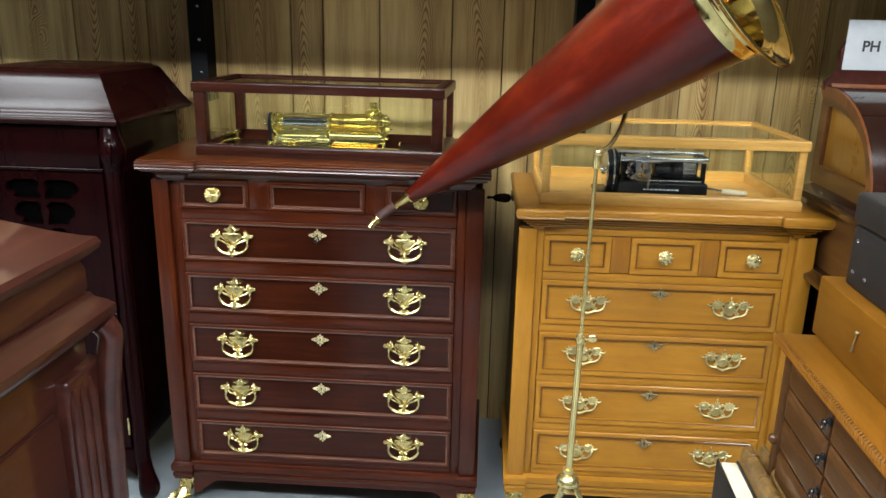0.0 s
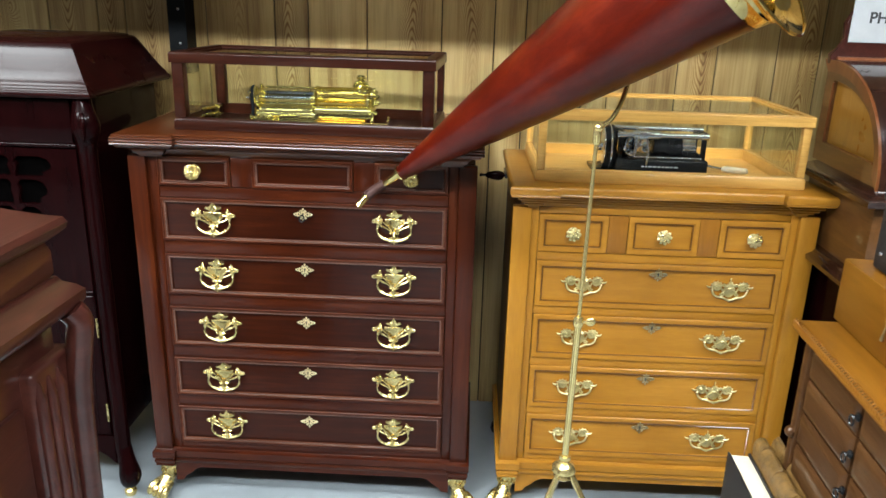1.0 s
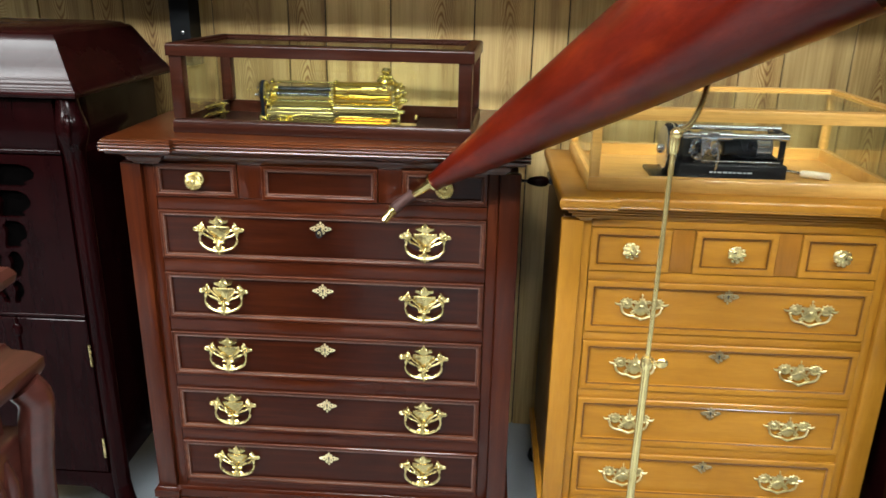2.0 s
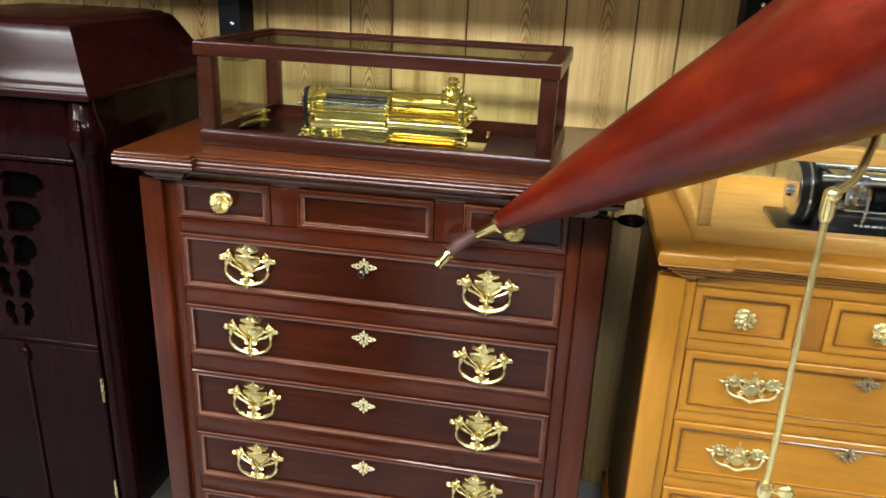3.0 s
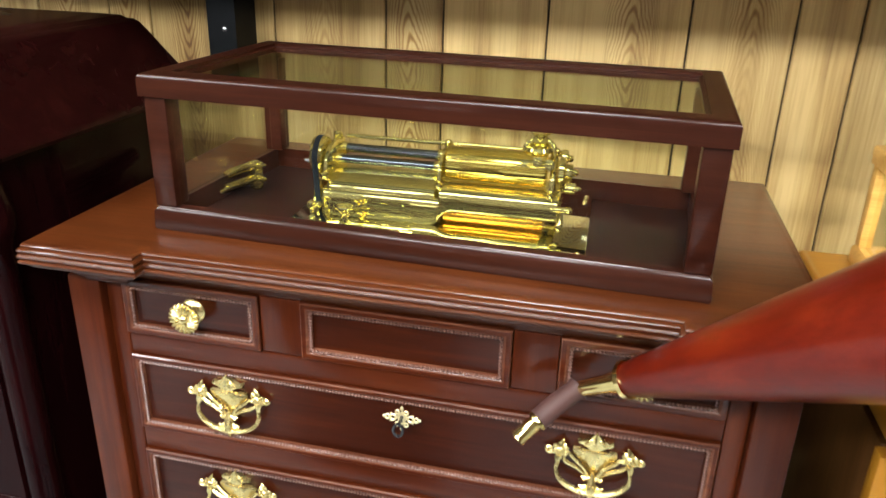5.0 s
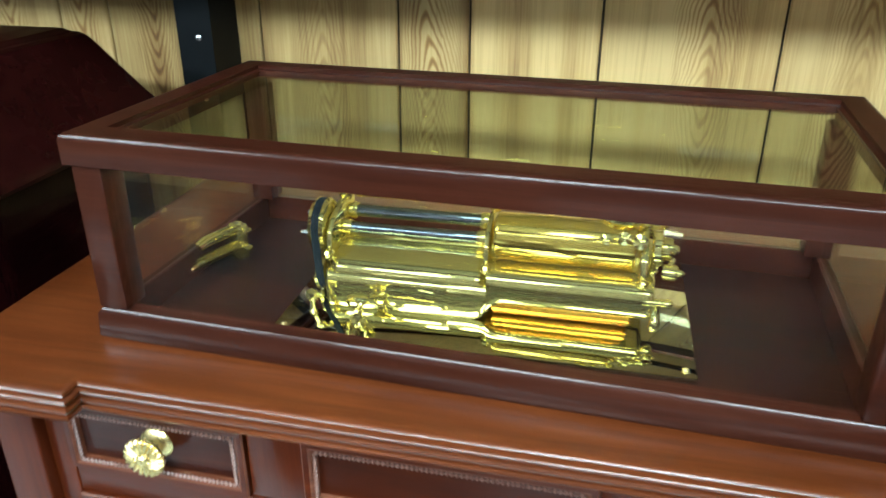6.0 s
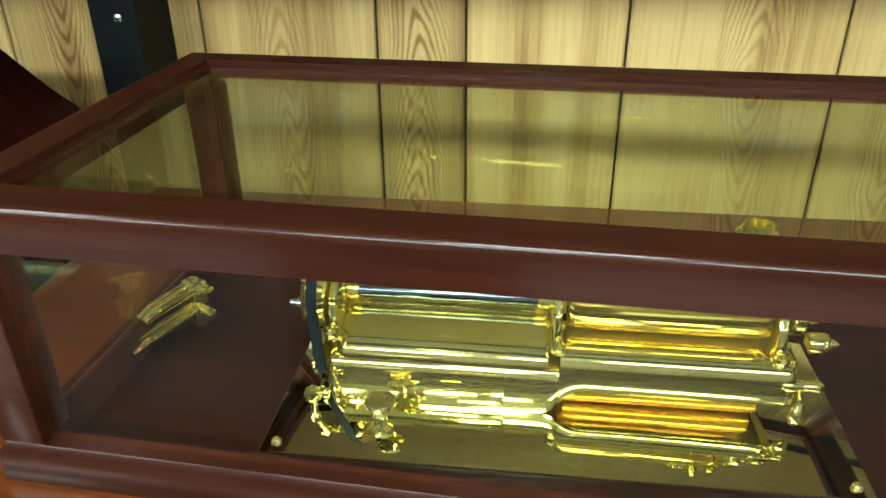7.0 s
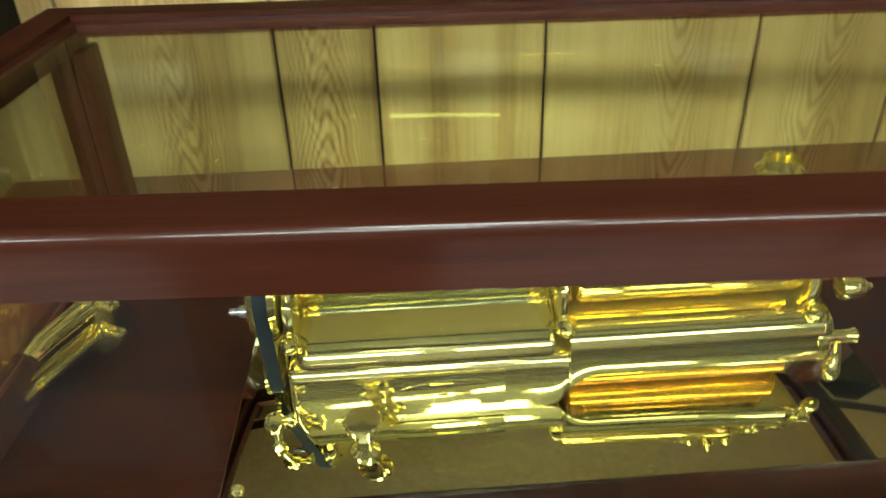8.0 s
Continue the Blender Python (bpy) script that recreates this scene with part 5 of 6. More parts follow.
def hand_crank(m):
    t = thing("hand_crank", m, "small nickel crank with a cream handle lying in the oak case", "crank")
    bm = bmesh.new()
    tube(bm, arc_points([(-0.060, 0.010, 0.012), (-0.030, 0.004, 0.010), (-0.004, 0.0, 0.009)], 4), 0.0040, 8)
    part("shank", bm, NICKEL, t)
    bm = bmesh.new()
    tube(bm, [(-0.006, 0, 0.009), (0.0, 0, 0.009), (0.02, 0, 0.0095), (0.045, 0, 0.0095), (0.056, 0, 0.0095), (0.060, 0, 0.0095)], [0.006, 0.0085, 0.0088, 0.0082, 0.0088, 0.004], 12)
    part("handle", bm, IVORY, t)
    return t


hand_crank(pose(0.655, 2.125, 0.9438, 0, 0, -24))


def crank(m):
    t = thing("crank_handle", m, "crank with a dark turned wooden grip beside the oak chest", "crank")
    bm = bmesh.new()
    lathe(bm, [(0.004, 0.0), (0.0085, 0.006), (0.012, 0.020), (0.0135, 0.034), (0.011, 0.045), (0.006, 0.050)], pose(0, 0, 0, 0, 90, 0), seg=18)
    part("grip", bm, DARK_MAHOGANY, t)
    bm = bmesh.new()
    tube(bm, [(-0.012, 0, 0), (0.058, 0, 0)], 0.0035, 8)
    ball(bm, (-0.012, 0, 0), 0.0055, 1)
    box(bm, 0.052, 0.060, -0.006, 0.075, -0.007, 0.007, 0.002)
    tube(bm, [(0.056, 0.068, 0), (0.10, 0.068, 0)], 0.005, 8)
    part("arm", bm, IRON, t)
    return t


crank(pose(0.020, 2.10, 0.915, 0, 0, 2.3))


# ---- wooden horn on its brass floor crane ----
HORN_FOOT = Vector((-0.178, 1.842, 0.9685))
AZ, EL = -31.5, 34.2
HORN_AT = Matrix.Translation(HORN_FOOT) @ pose(0, 0, 0, 0, 90 - EL, AZ)


def horn(m):
    t = thing("phonograph_horn", m, "long red mahogany horn with a flared brass bell", "horn")
    bm = bmesh.new()
    prof = [(0.0165, 0.0)] + [(0.0175 + 0.1345 * s + 0.004 * math.sin(math.pi * s / 0.82), s) for s in (0.02, 0.1, 0.2, 0.3, 0.4, 0.5, 0.6, 0.7, 0.76, 0.80, 0.838, 0.866)]
    lathe(bm, prof + [(r - 0.005, s) for r, s in prof[::-1]], seg=64, cap=False)
    part("cone", bm, HORN_WOOD, t)
    bm = bmesh.new()
    pb = [(0.1315, 0.84), (0.1358, 0.864), (0.1385, 0.8665), (0.1390, 0.871), (0.1405, 0.8745), (0.1450, 0.8785), (0.1540, 0.8825), (0.1650, 0.8860), (0.1735, 0.8880), (0.1775, 0.8888), (0.1785, 0.8905), (0.1768, 0.8918)]
    lathe(bm, pb + [(r - 0.002, s + 0.002) for r, s in pb[::-1]], seg=64, cap=False)
    part("bell", bm, BRASS_SHEET, t, "flared polished brass bell")
    bm = bmesh.new()
    lining = [(0.0105 + 0.1345 * s + 0.004 * math.sin(math.pi * s / 0.82), s) for s in (0.55, 0.65, 0.75, 0.82, 0.866)] + [(0.1350, 0.871), (0.1380, 0.8755)]
    lathe(bm, lining + [(r - 0.001, s) for r, s in lining[::-1]], seg=64, cap=False)
    part("bell_lining", bm, BRASS_SHEET, t, "brass lining inside the mouth")
    bm = bmesh.new()
    lathe(bm, [(0.0200, 0.006), (0.0205, 0.001), (0.0185, -0.001), (0.012, -0.004), (0.0105, -0.02), (0.0085, -0.062), (0.0085, -0.075)], seg=28)
    part("ferrule", bm, BRASS_SHEET, t, "tapered brass ferrule")
    return t


BRASS_SHEET = metal("thin_polished_brass", (0.90, 0.73, 0.33), (0.78, 0.60, 0.22), rough=0.08)
horn(HORN_AT)


def hose(p0, p1, p2):
    t = thing("horn_connector", Matrix.Identity(4), "short brown rubber hose with a brass nozzle on the horn's end", "connector")
    p0, p1, p2 = Vector(p0), Vector(p1), Vector(p2)
    bm = bmesh.new()
    pts = arc_points([p0, p0.lerp(p1, 0.5) + Vector((0, 0, 0.002)), p1], 5)
    tube(bm, pts, [0.0135] + [0.0118] * (len(pts) - 2) + [0.0125], 16)
    part("tube", bm, RUBBER, t)
    bm = bmesh.new()
    d = (p2 - p1).normalized()
    a = p1 - d * 0.006
    mm = Matrix.Translation(a) @ d.to_track_quat("Z", "Y").to_matrix().to_4x4()
    L = (p2 - a).length
    lathe(bm, [(0.0085, 0.0), (0.0115, 0.004), (0.0115, 0.008), (0.0088, 0.010), (0.0088, L - 0.002), (0.0098, L), (0.0078, L + 0.0005), (0.0074, L - 0.02)], mm, seg=20, cap=False)
    part("nozzle", bm, BRASS_SHEET, t, "brass nozzle")
    return t


back = HORN_AT @ Vector((0, 0, -0.068))
hose(back, (-0.262, 1.838, 0.905), (-0.281, 1.829, 0.884))


def floor_crane(foot, joint, tip):
    foot, joint, tip = Vector(foot), Vector(joint), Vector(tip)
    t = thing("horn_stand", Matrix.Translation(foot), "slender brass floor crane with tripod feet holding the horn", "horn stand")
    rel = joint - foot
    up = lambda z: Vector((rel.x * z / rel.z, rel.y * z / rel.z, z))
    bm = bmesh.new()
    tube(bm, [up(0.405), up(0.66), up(0.733)], 0.0074, 14)
    part("lower_tube", bm, ROD_BRASS, t)
    bm = bmesh.new()
    tube(bm, [up(0.72), up(0.95), up(rel.z)], 0.0043, 12)
    part("rod", bm, ROD_BRASS, t)
    bm = bmesh.new()
    tube(bm, [up(0.722), up(0.728), up(0.736), up(0.744)], [0.0095, 0.0115, 0.0115, 0.0085], 16)
    c = up(0.734)
    tube(bm, [c, c + Vector((0.018, -0.006, 0.0))], 0.0035, 8)
    ball(bm, c + Vector((0.024, -0.009, 0.003)), 0.0115, 2, (0.95, 0.35, 0.85))
    part("clamp_screw", bm, ROD_BRASS, t)
    bm = bmesh.new()
    lathe(bm, [(0.012, 0.425), (0.013, 0.418), (0.010, 0.412), (0.020, 0.406), (0.026, 0.398), (0.026, 0.388), (0.018, 0.382), (0.022, 0.374), (0.012, 0.366)], pose(up(0.4).x, up(0.4).y, 0), seg=24)
    part("collar", bm, ROD_BRASS, t)
    for k in range(3):
        a = radians(100 + 120 * k)
        bm = bmesh.new()
        q = up(0.385)
        tube(bm, [q + Vector((0.016 * math.cos(a), 0.016 * math.sin(a), 0)), q + Vector((0.10 * math.cos(a), 0.10 * math.sin(a), -0.15)), Vector((0.27 * math.cos(a), 0.27 * math.sin(a), 0.005))], [0.0075, 0.007, 0.006], 10, flat=0.7)
        part("leg", bm, ROD_BRASS, t)
    bm = bmesh.new()
    j, e = up(rel.z), tip - foot
    ball(bm, j + Vector((0.002, 0, 0.004)), 0.0105, 2)
    tube(bm, [j + Vector((0, 0, -0.03)), j + Vector((0, 0, -0.022)), j], [0.006, 0.0085, 0.0085], 14)
    part("joint", bm, ROD_BRASS, t)
    bm = bmesh.new()
    tube(bm, arc_points([j + Vector((0.004, 0.002, 0.006)), j + Vector((0.030, 0.022, 0.022)), e, e + Vector((0.012, 0.03, 0.09)), e + Vector((0.0, 0.03, 0.22)), e + Vector((-0.03, -0.02, 0.32)), e + Vector((-0.05, -0.08, 0.345))], 6), 0.0052, 12)
    part("arm", bm, ROD_BRASS, t)
    end = e + Vector((-0.05, -0.08, 0.345))
    for i in range(7):
        bm = bmesh.new()
        ring = [(0.006 * math.cos(2 * math.pi * k / 12), 0, 0.011 * math.sin(2 * math.pi * k / 12)) for k in range(12)]
        loops = []
        for k in range(12):
            c0 = Vector(ring[k])
            o = c0.normalized()
            loops.append([c0 + 0.0016 * (math.cos(q * math.pi / 3) * o + math.sin(q * math.pi / 3) * Vector((0, 1, 0))) for q in range(6)])
        rings(bm, loops, closed=True)
        L = part("chain_link", bm, ROD_BRASS, t)
        L.matrix_basis = Matrix.Translation(end + Vector((0, 0, -0.009 - 0.0165 * i))) @ pose(0, 0, 0, 0, 0, 90 * (i % 2) + 20)
    return t


floor_crane((0.222, 1.50, 0), (0.244, 1.580, 1.13), (0.302, 1.655, 1.20))


# ---- tall polished gramophone beside the mahogany chest ----
def fret_panel(bm, outer, holes, y0, y1):
    """A board with openings: outlines in (x, z)."""
    es = []
    for lp in [outer] + holes:
        vs = [bm.verts.new((x, y0, z)) for x, z in lp]
        es += [bm.edges.new((vs[i], vs[(i + 1) % len(vs)])) for i in range(len(vs))]
    made = bmesh.ops.triangle_fill(bm, edges=es, use_beauty=True, use_dissolve=False)
    fs = [g for g in made["geom"] if isinstance(g, bmesh.types.BMFace)]
    ex = bmesh.ops.extrude_face_region(bm, geom=fs)
    bmesh.ops.translate(bm, vec=(0, y1 - y0, 0), verts=[g for g in ex["geom"] if isinstance(g, bmesh.types.BMVert)])
    return bm


def gramophone(m):
    """Its front lower right corner stands at the origin; it reaches to -x and +y."""
    t = thing("gramophone", m, "tall polished dark mahogany gramophone with a sloped lid and fretwork grille", "gramophone")
    Wd, Dp = 0.445, 0.47
    bm = bmesh.new()
    box(bm, -Wd + 0.03, -0.03, 0.02, Dp, 0.17, 1.115, 0.004)
    part("carcass", bm, DARK_MAHOGANY, t)
    for x in (-0.024, -Wd + 0.024):
        s = 1 if x > -0.1 else -1
        bm = bmesh.new()
        pts = arc_points([(x + s * 0.012, 0.016, 0.045), (x + s * 0.020, 0.006, 0.075), (x + s * 0.004, 0.020, 0.14), (x, 0.022, 0.20), (x, 0.022, 0.6), (x, 0.021, 0.93), (x + s * 0.003, 0.016, 1.0), (x + s * 0.010, 0.006, 1.05), (x + s * 0.006, 0.010, 1.09), (x, 0.02, 1.115)], 4)
        rr = []
        for p in pts:
            z = p.z
            rr.append(0.022 + 0.012 * math.exp(-((z - 1.05) / 0.035) ** 2) + 0.008 * math.exp(-((z - 0.07) / 0.03) ** 2))
        tube(bm, pts, rr, 14)
        part("corner_post", bm, DARK_MAHOGANY, t)
        bm = bmesh.new()
        for k in range(5):
            tube(bm, arc_points([(x + s * (0.018 - 0.006 * k), -0.020 + 0.004 * k, 1.085), (x + s * (0.022 - 0.006 * k), -0.030 + 0.004 * k, 1.055), (x + s * (0.012 - 0.004 * k), -0.016 + 0.003 * k, 1.015)], 4), [0.003, 0.004, 0.0055, 0.006, 0.0055, 0.005, 0.004, 0.003, 0.002], 8)
        part("carving", bm, DARK_MAHOGANY, t)
        bm = bmesh.new()
        lathe(bm, [(0.014, 0.0), (0.017, 0.008), (0.017, 0.016), (0.012, 0.022), (0.016, 0.03), (0.018, 0.05)], pose(x + s * 0.012, 0.014, 0), seg=16)
        part("castor", bm, BRASS, t, "brass castor cup")
        bm = bmesh.new()
        box(bm, x - 0.02, x + 0.02, Dp - 0.05, Dp - 0.01, 0.0, 0.175, 0.006)
        part("rear_leg", bm, DARK_MAHOGANY, t)
    # frieze rail, grille, door
    bm = bmesh.new()
    box(bm, -Wd + 0.05, -0.05, 0.006, 0.021, 1.006, 1.112, 0.002)
    part("frieze", bm, DARK_MAHOGANY, t)
    bm = bmesh.new()
    lathe(bm, [(0.006, -Wd + 0.045), (0.006, -0.045)], pose(0, 0.008, 1.0, 0, 90, 0), seg=10)
    part("bead_rail", bm, DARK_MAHOGANY, t)
    x0, x1, z0, z1 = -Wd + 0.045, -0.045, 0.622, 0.992
    cx = -0.211
    holes = []
    for sgn in (-1, 1):
        # five openings on each side of a middle bar, growing narrower downward
        for zt, zb, wt, wb in ((0.972, 0.921, 0.100, 0.082), (0.913, 0.851, 0.082, 0.066), (0.843, 0.779, 0.062, 0.046), (0.771, 0.708, 0.042, 0.034), (0.700, 0.645, 0.032, 0.022)):
            h, o = zt - zb, 0.006
            lobe = [(o, zb), (wb * 0.8, zb), (wb, zb + h * 0.12), (wb * 0.90, zb + h * 0.2), (wt * 0.97, zb + h * 0.42), (wt, zb + h * 0.62), (wt * 0.9, zb + h * 0.86), (wt * 0.68, zt), (o + 0.012, zt), (o, zt - h * 0.2), (o + 0.006, zt - h * 0.45), (o, zb + h * 0.2)]
            lobe = [(cx + sgn * x, z) for x, z in lobe]
            holes.append(lobe if sgn > 0 else lobe[::-1])
    bm = bmesh.new()
    fret_panel(bm, [(x0, z0), (x1, z0), (x1, z1), (x0, z1)], holes, 0.004, 0.016)
    part("grille", bm, DARK_MAHOGANY, t, "pierced fretwork grille", angle=30)
    # Black sheet that gives the fretwork openings their inner darkness.
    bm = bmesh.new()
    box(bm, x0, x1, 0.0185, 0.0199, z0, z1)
    part("grille_cloth", bm, VOID, t, "black sheet for the dark behind the grille")
    bm = bmesh.new()
    lathe(bm, [(0.0055, x0), (0.0055, x1)], pose(0, 0.006, 0.6165, 0, 90, 0), seg=10)
    part("bead_rail", bm, DARK_MAHOGANY, t)
    for a, b, hinge_x in ((cx + 0.0015, x1, x1), (x0, cx - 0.0015, x0)):
        bm = bmesh.new()
        rect_loops(bm, a, b, 0.195, 0.609, [(0, 0.0195), (0, 0.006), (0.003, 0.003), (0.03, 0.003)])
        d = part("door", bm, DARK_MAHOGANY, t)
        for z in (0.519, 0.269):
            bm = bmesh.new()
            hx = hinge_x + (0.002 if hinge_x == x1 else -0.002)
            tube(bm, [(hx, -0.001, z - 0.027), (hx, -0.001, z + 0.027)], 0.0028, 8)
            part("hinge", bm, BRASS, d, "brass hinge")
    bm = bmesh.new()
    tube(bm, [(cx, 0.002, 0.197), (cx, 0.002, 0.56), (cx, 0.002, 0.607)], [0.004, 0.004, 0.005], 8)
    ball(bm, (cx, -0.001, 0.578), 0.013, 2, (0.8, 0.4, 1.4))
    part("astragal", bm, DARK_MAHOGANY, t)
    bm = bmesh.new()
    ap = [(-Wd + 0.04, 0.19), (-Wd + 0.04, 0.10), (-Wd + 0.06, 0.125), (-Wd + 0.10, 0.15), (-0.10, 0.15), (-0.06, 0.125), (-0.04, 0.10), (-0.04, 0.19)]
    plate(bm, ap, 0.008, 0.026, 0.002)
    part("apron", bm, DARK_MAHOGANY, t)
    # sloped lid with an ogee
    bm = bmesh.new()
    path = [(-Wd - 0.012, Dp + 0.008), (-Wd - 0.012, -0.014), (0.012, -0.014), (0.012, Dp + 0.008)]
    moulded(bm, path, [(-0.02, 1.114), (0.0, 1.118), (0.004, 1.124), (0.003, 1.131), (-0.003, 1.137), (-0.006, 1.144), (-0.012, 1.152), (-0.020, 1.165), (-0.0283, 1.180), (-0.0365, 1.195), (-0.0446, 1.210), (-0.0526, 1.225), (-0.0610, 1.2390), (-0.067, 1.2440), (-0.074, 1.2455), (-0.080, 1.250), (-0.105, 1.254)])
    hips = [e for e in bm.edges if abs(e.verts[0].co.z - e.verts[1].co.z) > 0.004 and len(e.link_faces) == 2 and e.calc_face_angle(0.0) > 0.5]
    bmesh.ops.bevel(bm, geom=hips, offset=0.0022, segments=3, profile=0.5, affect="EDGES", clamp_overlap=True)
    part("lid", bm, LID_POLISH, t, "polished sloped lid")
    return t


gramophone(pose(-0.932, 1.834, 0, 0, 0, 2.0))


# ---- low cabinet with a fluted corner, close by the camera's start ----
def near_cabinet(m):
    """Its far right corner stands at the origin; it reaches to -x and -y."""
    t = thing("gramophone_cabinet", m, "worn brown mahogany gramophone cabinet with fluted corner and domed lid", "cabinet")
    Wd, Dp = 0.50, 0.56
    bm = bmesh.new()
    box(bm, -Wd + 0.02, -0.030, -Dp + 0.02, -0.03, 0.08, 0.955, 0.003)
    part("carcass", bm, OLD_MAHOGANY, t)
    bm = bmesh.new()
    path = [(-Wd, 0.0), (-Wd, -Dp), (0.0, -Dp), (0.0, 0.0)]
    moulded(bm, path, [(-0.012, 0.945), (0.0, 0.955), (0.004, 0.963), (0.004, 0.975), (-0.004, 0.984), (-0.016, 0.992), (-0.020, 1.0)])
    part("cap_moulding", bm, OLD_MAHOGANY, t)
    bm = bmesh.new()
    moulded(bm, path, [(-0.026, 0.999), (-0.022, 1.006), (-0.022, 1.036), (-0.026, 1.048), (-0.016, 1.056), (-0.006, 1.064), (-0.004, 1.072), (-0.008, 1.080), (-0.022, 1.085), (-0.05, 1.098), (-0.09, 1.121), (-0.14, 1.148), (-0.19, 1.166)])
    part("lid", bm, OLD_MAHOGANY, t, "domed lid with a worn sheen")
    # corner pilaster with a rounded scroll head and three flutes
    bm = bmesh.new()
    box(bm, -0.075, -0.012, -0.115, -0.012, 0.05, 0.90, 0.008, 3)
    part("pilaster", bm, OLD_MAHOGANY, t)
    bm = bmesh.new()
    tube(bm, arc_points([(-0.014, -0.030, 0.05), (-0.012, -0.028, 0.5), (-0.008, -0.026, 0.80), (0.000, -0.022, 0.90), (0.004, -0.020, 0.935), (-0.004, -0.024, 0.953)], 5), 0.018, 12)
    part("scroll", bm, OLD_MAHOGANY, t)
    for k in range(3):
        bm = bmesh.new()
        y = -0.060 - 0.022 * k
        tube(bm, [(-0.012, y, 0.06), (-0.012, y, 0.86), (-0.014, y, 0.885)], [0.0085, 0.0085, 0.004], 10)
        part("reed", bm, OLD_MAHOGANY, t)
    bm = bmesh.new()
    box(bm, -0.034, -0.022, -Dp + 0.04, -0.125, 0.12, 0.86, 0.004)
    part("side_panel", bm, OLD_MAHOGANY, t)
    for x in (-Wd + 0.04, -0.05):
        for y in (-Dp + 0.04, -0.05):
            bm = bmesh.new()
            box(bm, x - 0.02, x + 0.02, y - 0.02, y + 0.02, 0.0, 0.1, 0.006)
            part("foot", bm, OLD_MAHOGANY, t)
    return t


near_cabinet(pose(-0.508, 1.000, 0, 0, 0, 0.5))


# ---- domed oak music cabinet with a sign, beyond the oak chest ----
def domed_cabinet(m):
    """Its left side is the plane x = 0, its front y = 0; it reaches to +x and +y."""
    t = thing("music_cabinet", m, "red-brown oak music cabinet with a domed top and a card sign", "cabinet")
    Wd, Dp = 0.56, 0.36
    def quarter(inset, n=14):
        """Front curve of the dome in (y, z)."""
        r_y, r_z = 0.30 - inset, 0.245 - inset
        pts = [(inset, 1.0 + inset)]
        for i in range(n + 1):
            a = math.pi / 2 * i / n
            pts.append((inset + r_y * (1 - math.cos(a)), 1.0 + inset + (r_z - inset) * math.sin(a)))
        return pts + [(Dp - inset, 1.0 + r_z), (Dp - inset, 1.0 + inset)]
    o, i1 = quarter(0.0), quarter(0.045)
    bm = bmesh.new()
    n = len(o)
    loops = [[(0.0, y, z) for y, z in o], [(0.0, y, z) for y, z in i1], [(0.022, y, z) for y, z in i1], [(0.022, y, z) for y, z in o]]
    rings(bm, loops, closed=True)
    part("side_frame", bm, CABINET_OAK, t)
    bm = bmesh.new()
    rings(bm, [[(0.010, y, z) for y, z in quarter(0.044)], [(0.016, y, z) for y, z in quarter(0.044)]])
    part("side_panel", bm, OLD_AMBER, t)
    bm = bmesh.new()
    band = quarter(-0.006)[1:-1]
    inner = quarter(0.008)[1:-1]
    rings(bm, [[(x, y, z) for y, z in band] + [(x, y, z) for y, z in inner[::-1]] for x in (-0.004, Wd + 0.004)])
    part("dome", bm, DARK_RED, t, "dark polished roll front")
    bm = bmesh.new()
    edge, core = quarter(-0.004)[1:-1], quarter(0.024)[1:-1]
    rings(bm, [[(x, y, z) for y, z in edge] + [(x, y, z) for y, z in core[::-1]] for x in (-0.010, -0.0005)])
    part("arch_band", bm, RED_OAK, t, "polished red-brown arched edge band")
    bm = bmesh.new()
    tube(bm, [(-0.001, 0.310, 1.050), (-0.001, 0.310, 1.196)], 0.0032, 8)
    tube(bm, [(-0.001, 0.046, 1.048), (-0.001, 0.312, 1.048)], 0.0032, 8)
    part("panel_bead", bm, RED_OAK, t)
    bm = bmesh.new()
    path = [(-0.03, Dp), (-0.03, -0.03), (Wd + 0.03, -0.03), (Wd + 0.03, Dp)]
    moulded(bm, path, [(-0.02, 0.955), (0.0, 0.965), (0.002, 0.978), (-0.006, 0.988), (-0.022, 0.996), (-0.03, 1.0)])
    part("cornice", bm, DARK_RED, t)
    bm = bmesh.new()
    box(bm, 0.0, Wd, 0.0, Dp, 0.80, 0.957, 0.003)
    part("case", bm, CABINET_OAK, t)
    bm = bmesh.new()
    moulded(bm, path, [(-0.02, 0.762), (0.004, 0.77), (0.006, 0.782), (-0.01, 0.79), (-0.014, 0.796), (-0.026, 0.802)])
    part("waist_moulding", bm, DARK_RED, t)
    bm = bmesh.new()
    box(bm, 0.012, Wd - 0.012, 0.012, Dp, 0.0, 0.765, 0.003)
    part("lower_case", bm, DARK_MAHOGANY, t)
    # scalloped back board with the card
    bm = bmesh.new()
    out = [(-0.01, 1.24), (-0.012, 1.262), (0.004, 1.275), (0.016, 1.30), (0.012, 1.335), (0.024, 1.36), (0.05, 1.385), (0.10, 1.41), (0.28, 1.43), (Wd, 1.43), (Wd, 1.24)]
    plate(bm, [(x, z) for x, z in out], 0.33, 0.348, 0.002)
    part("back_board", bm, OLD_MAHOGANY, t)
    bm = bmesh.new()
    lathe(bm, [(0.007, 0.0), (0.007, Wd)], pose(0, 0.32, 1.25, 0, 90, 0), seg=12)
    part("bead_rail", bm, RED_OAK, t)
    return t


MUSIC_AT = pose(0.872, 1.735, 0, 0, 0, 1.0)
domed_cabinet(MUSIC_AT)


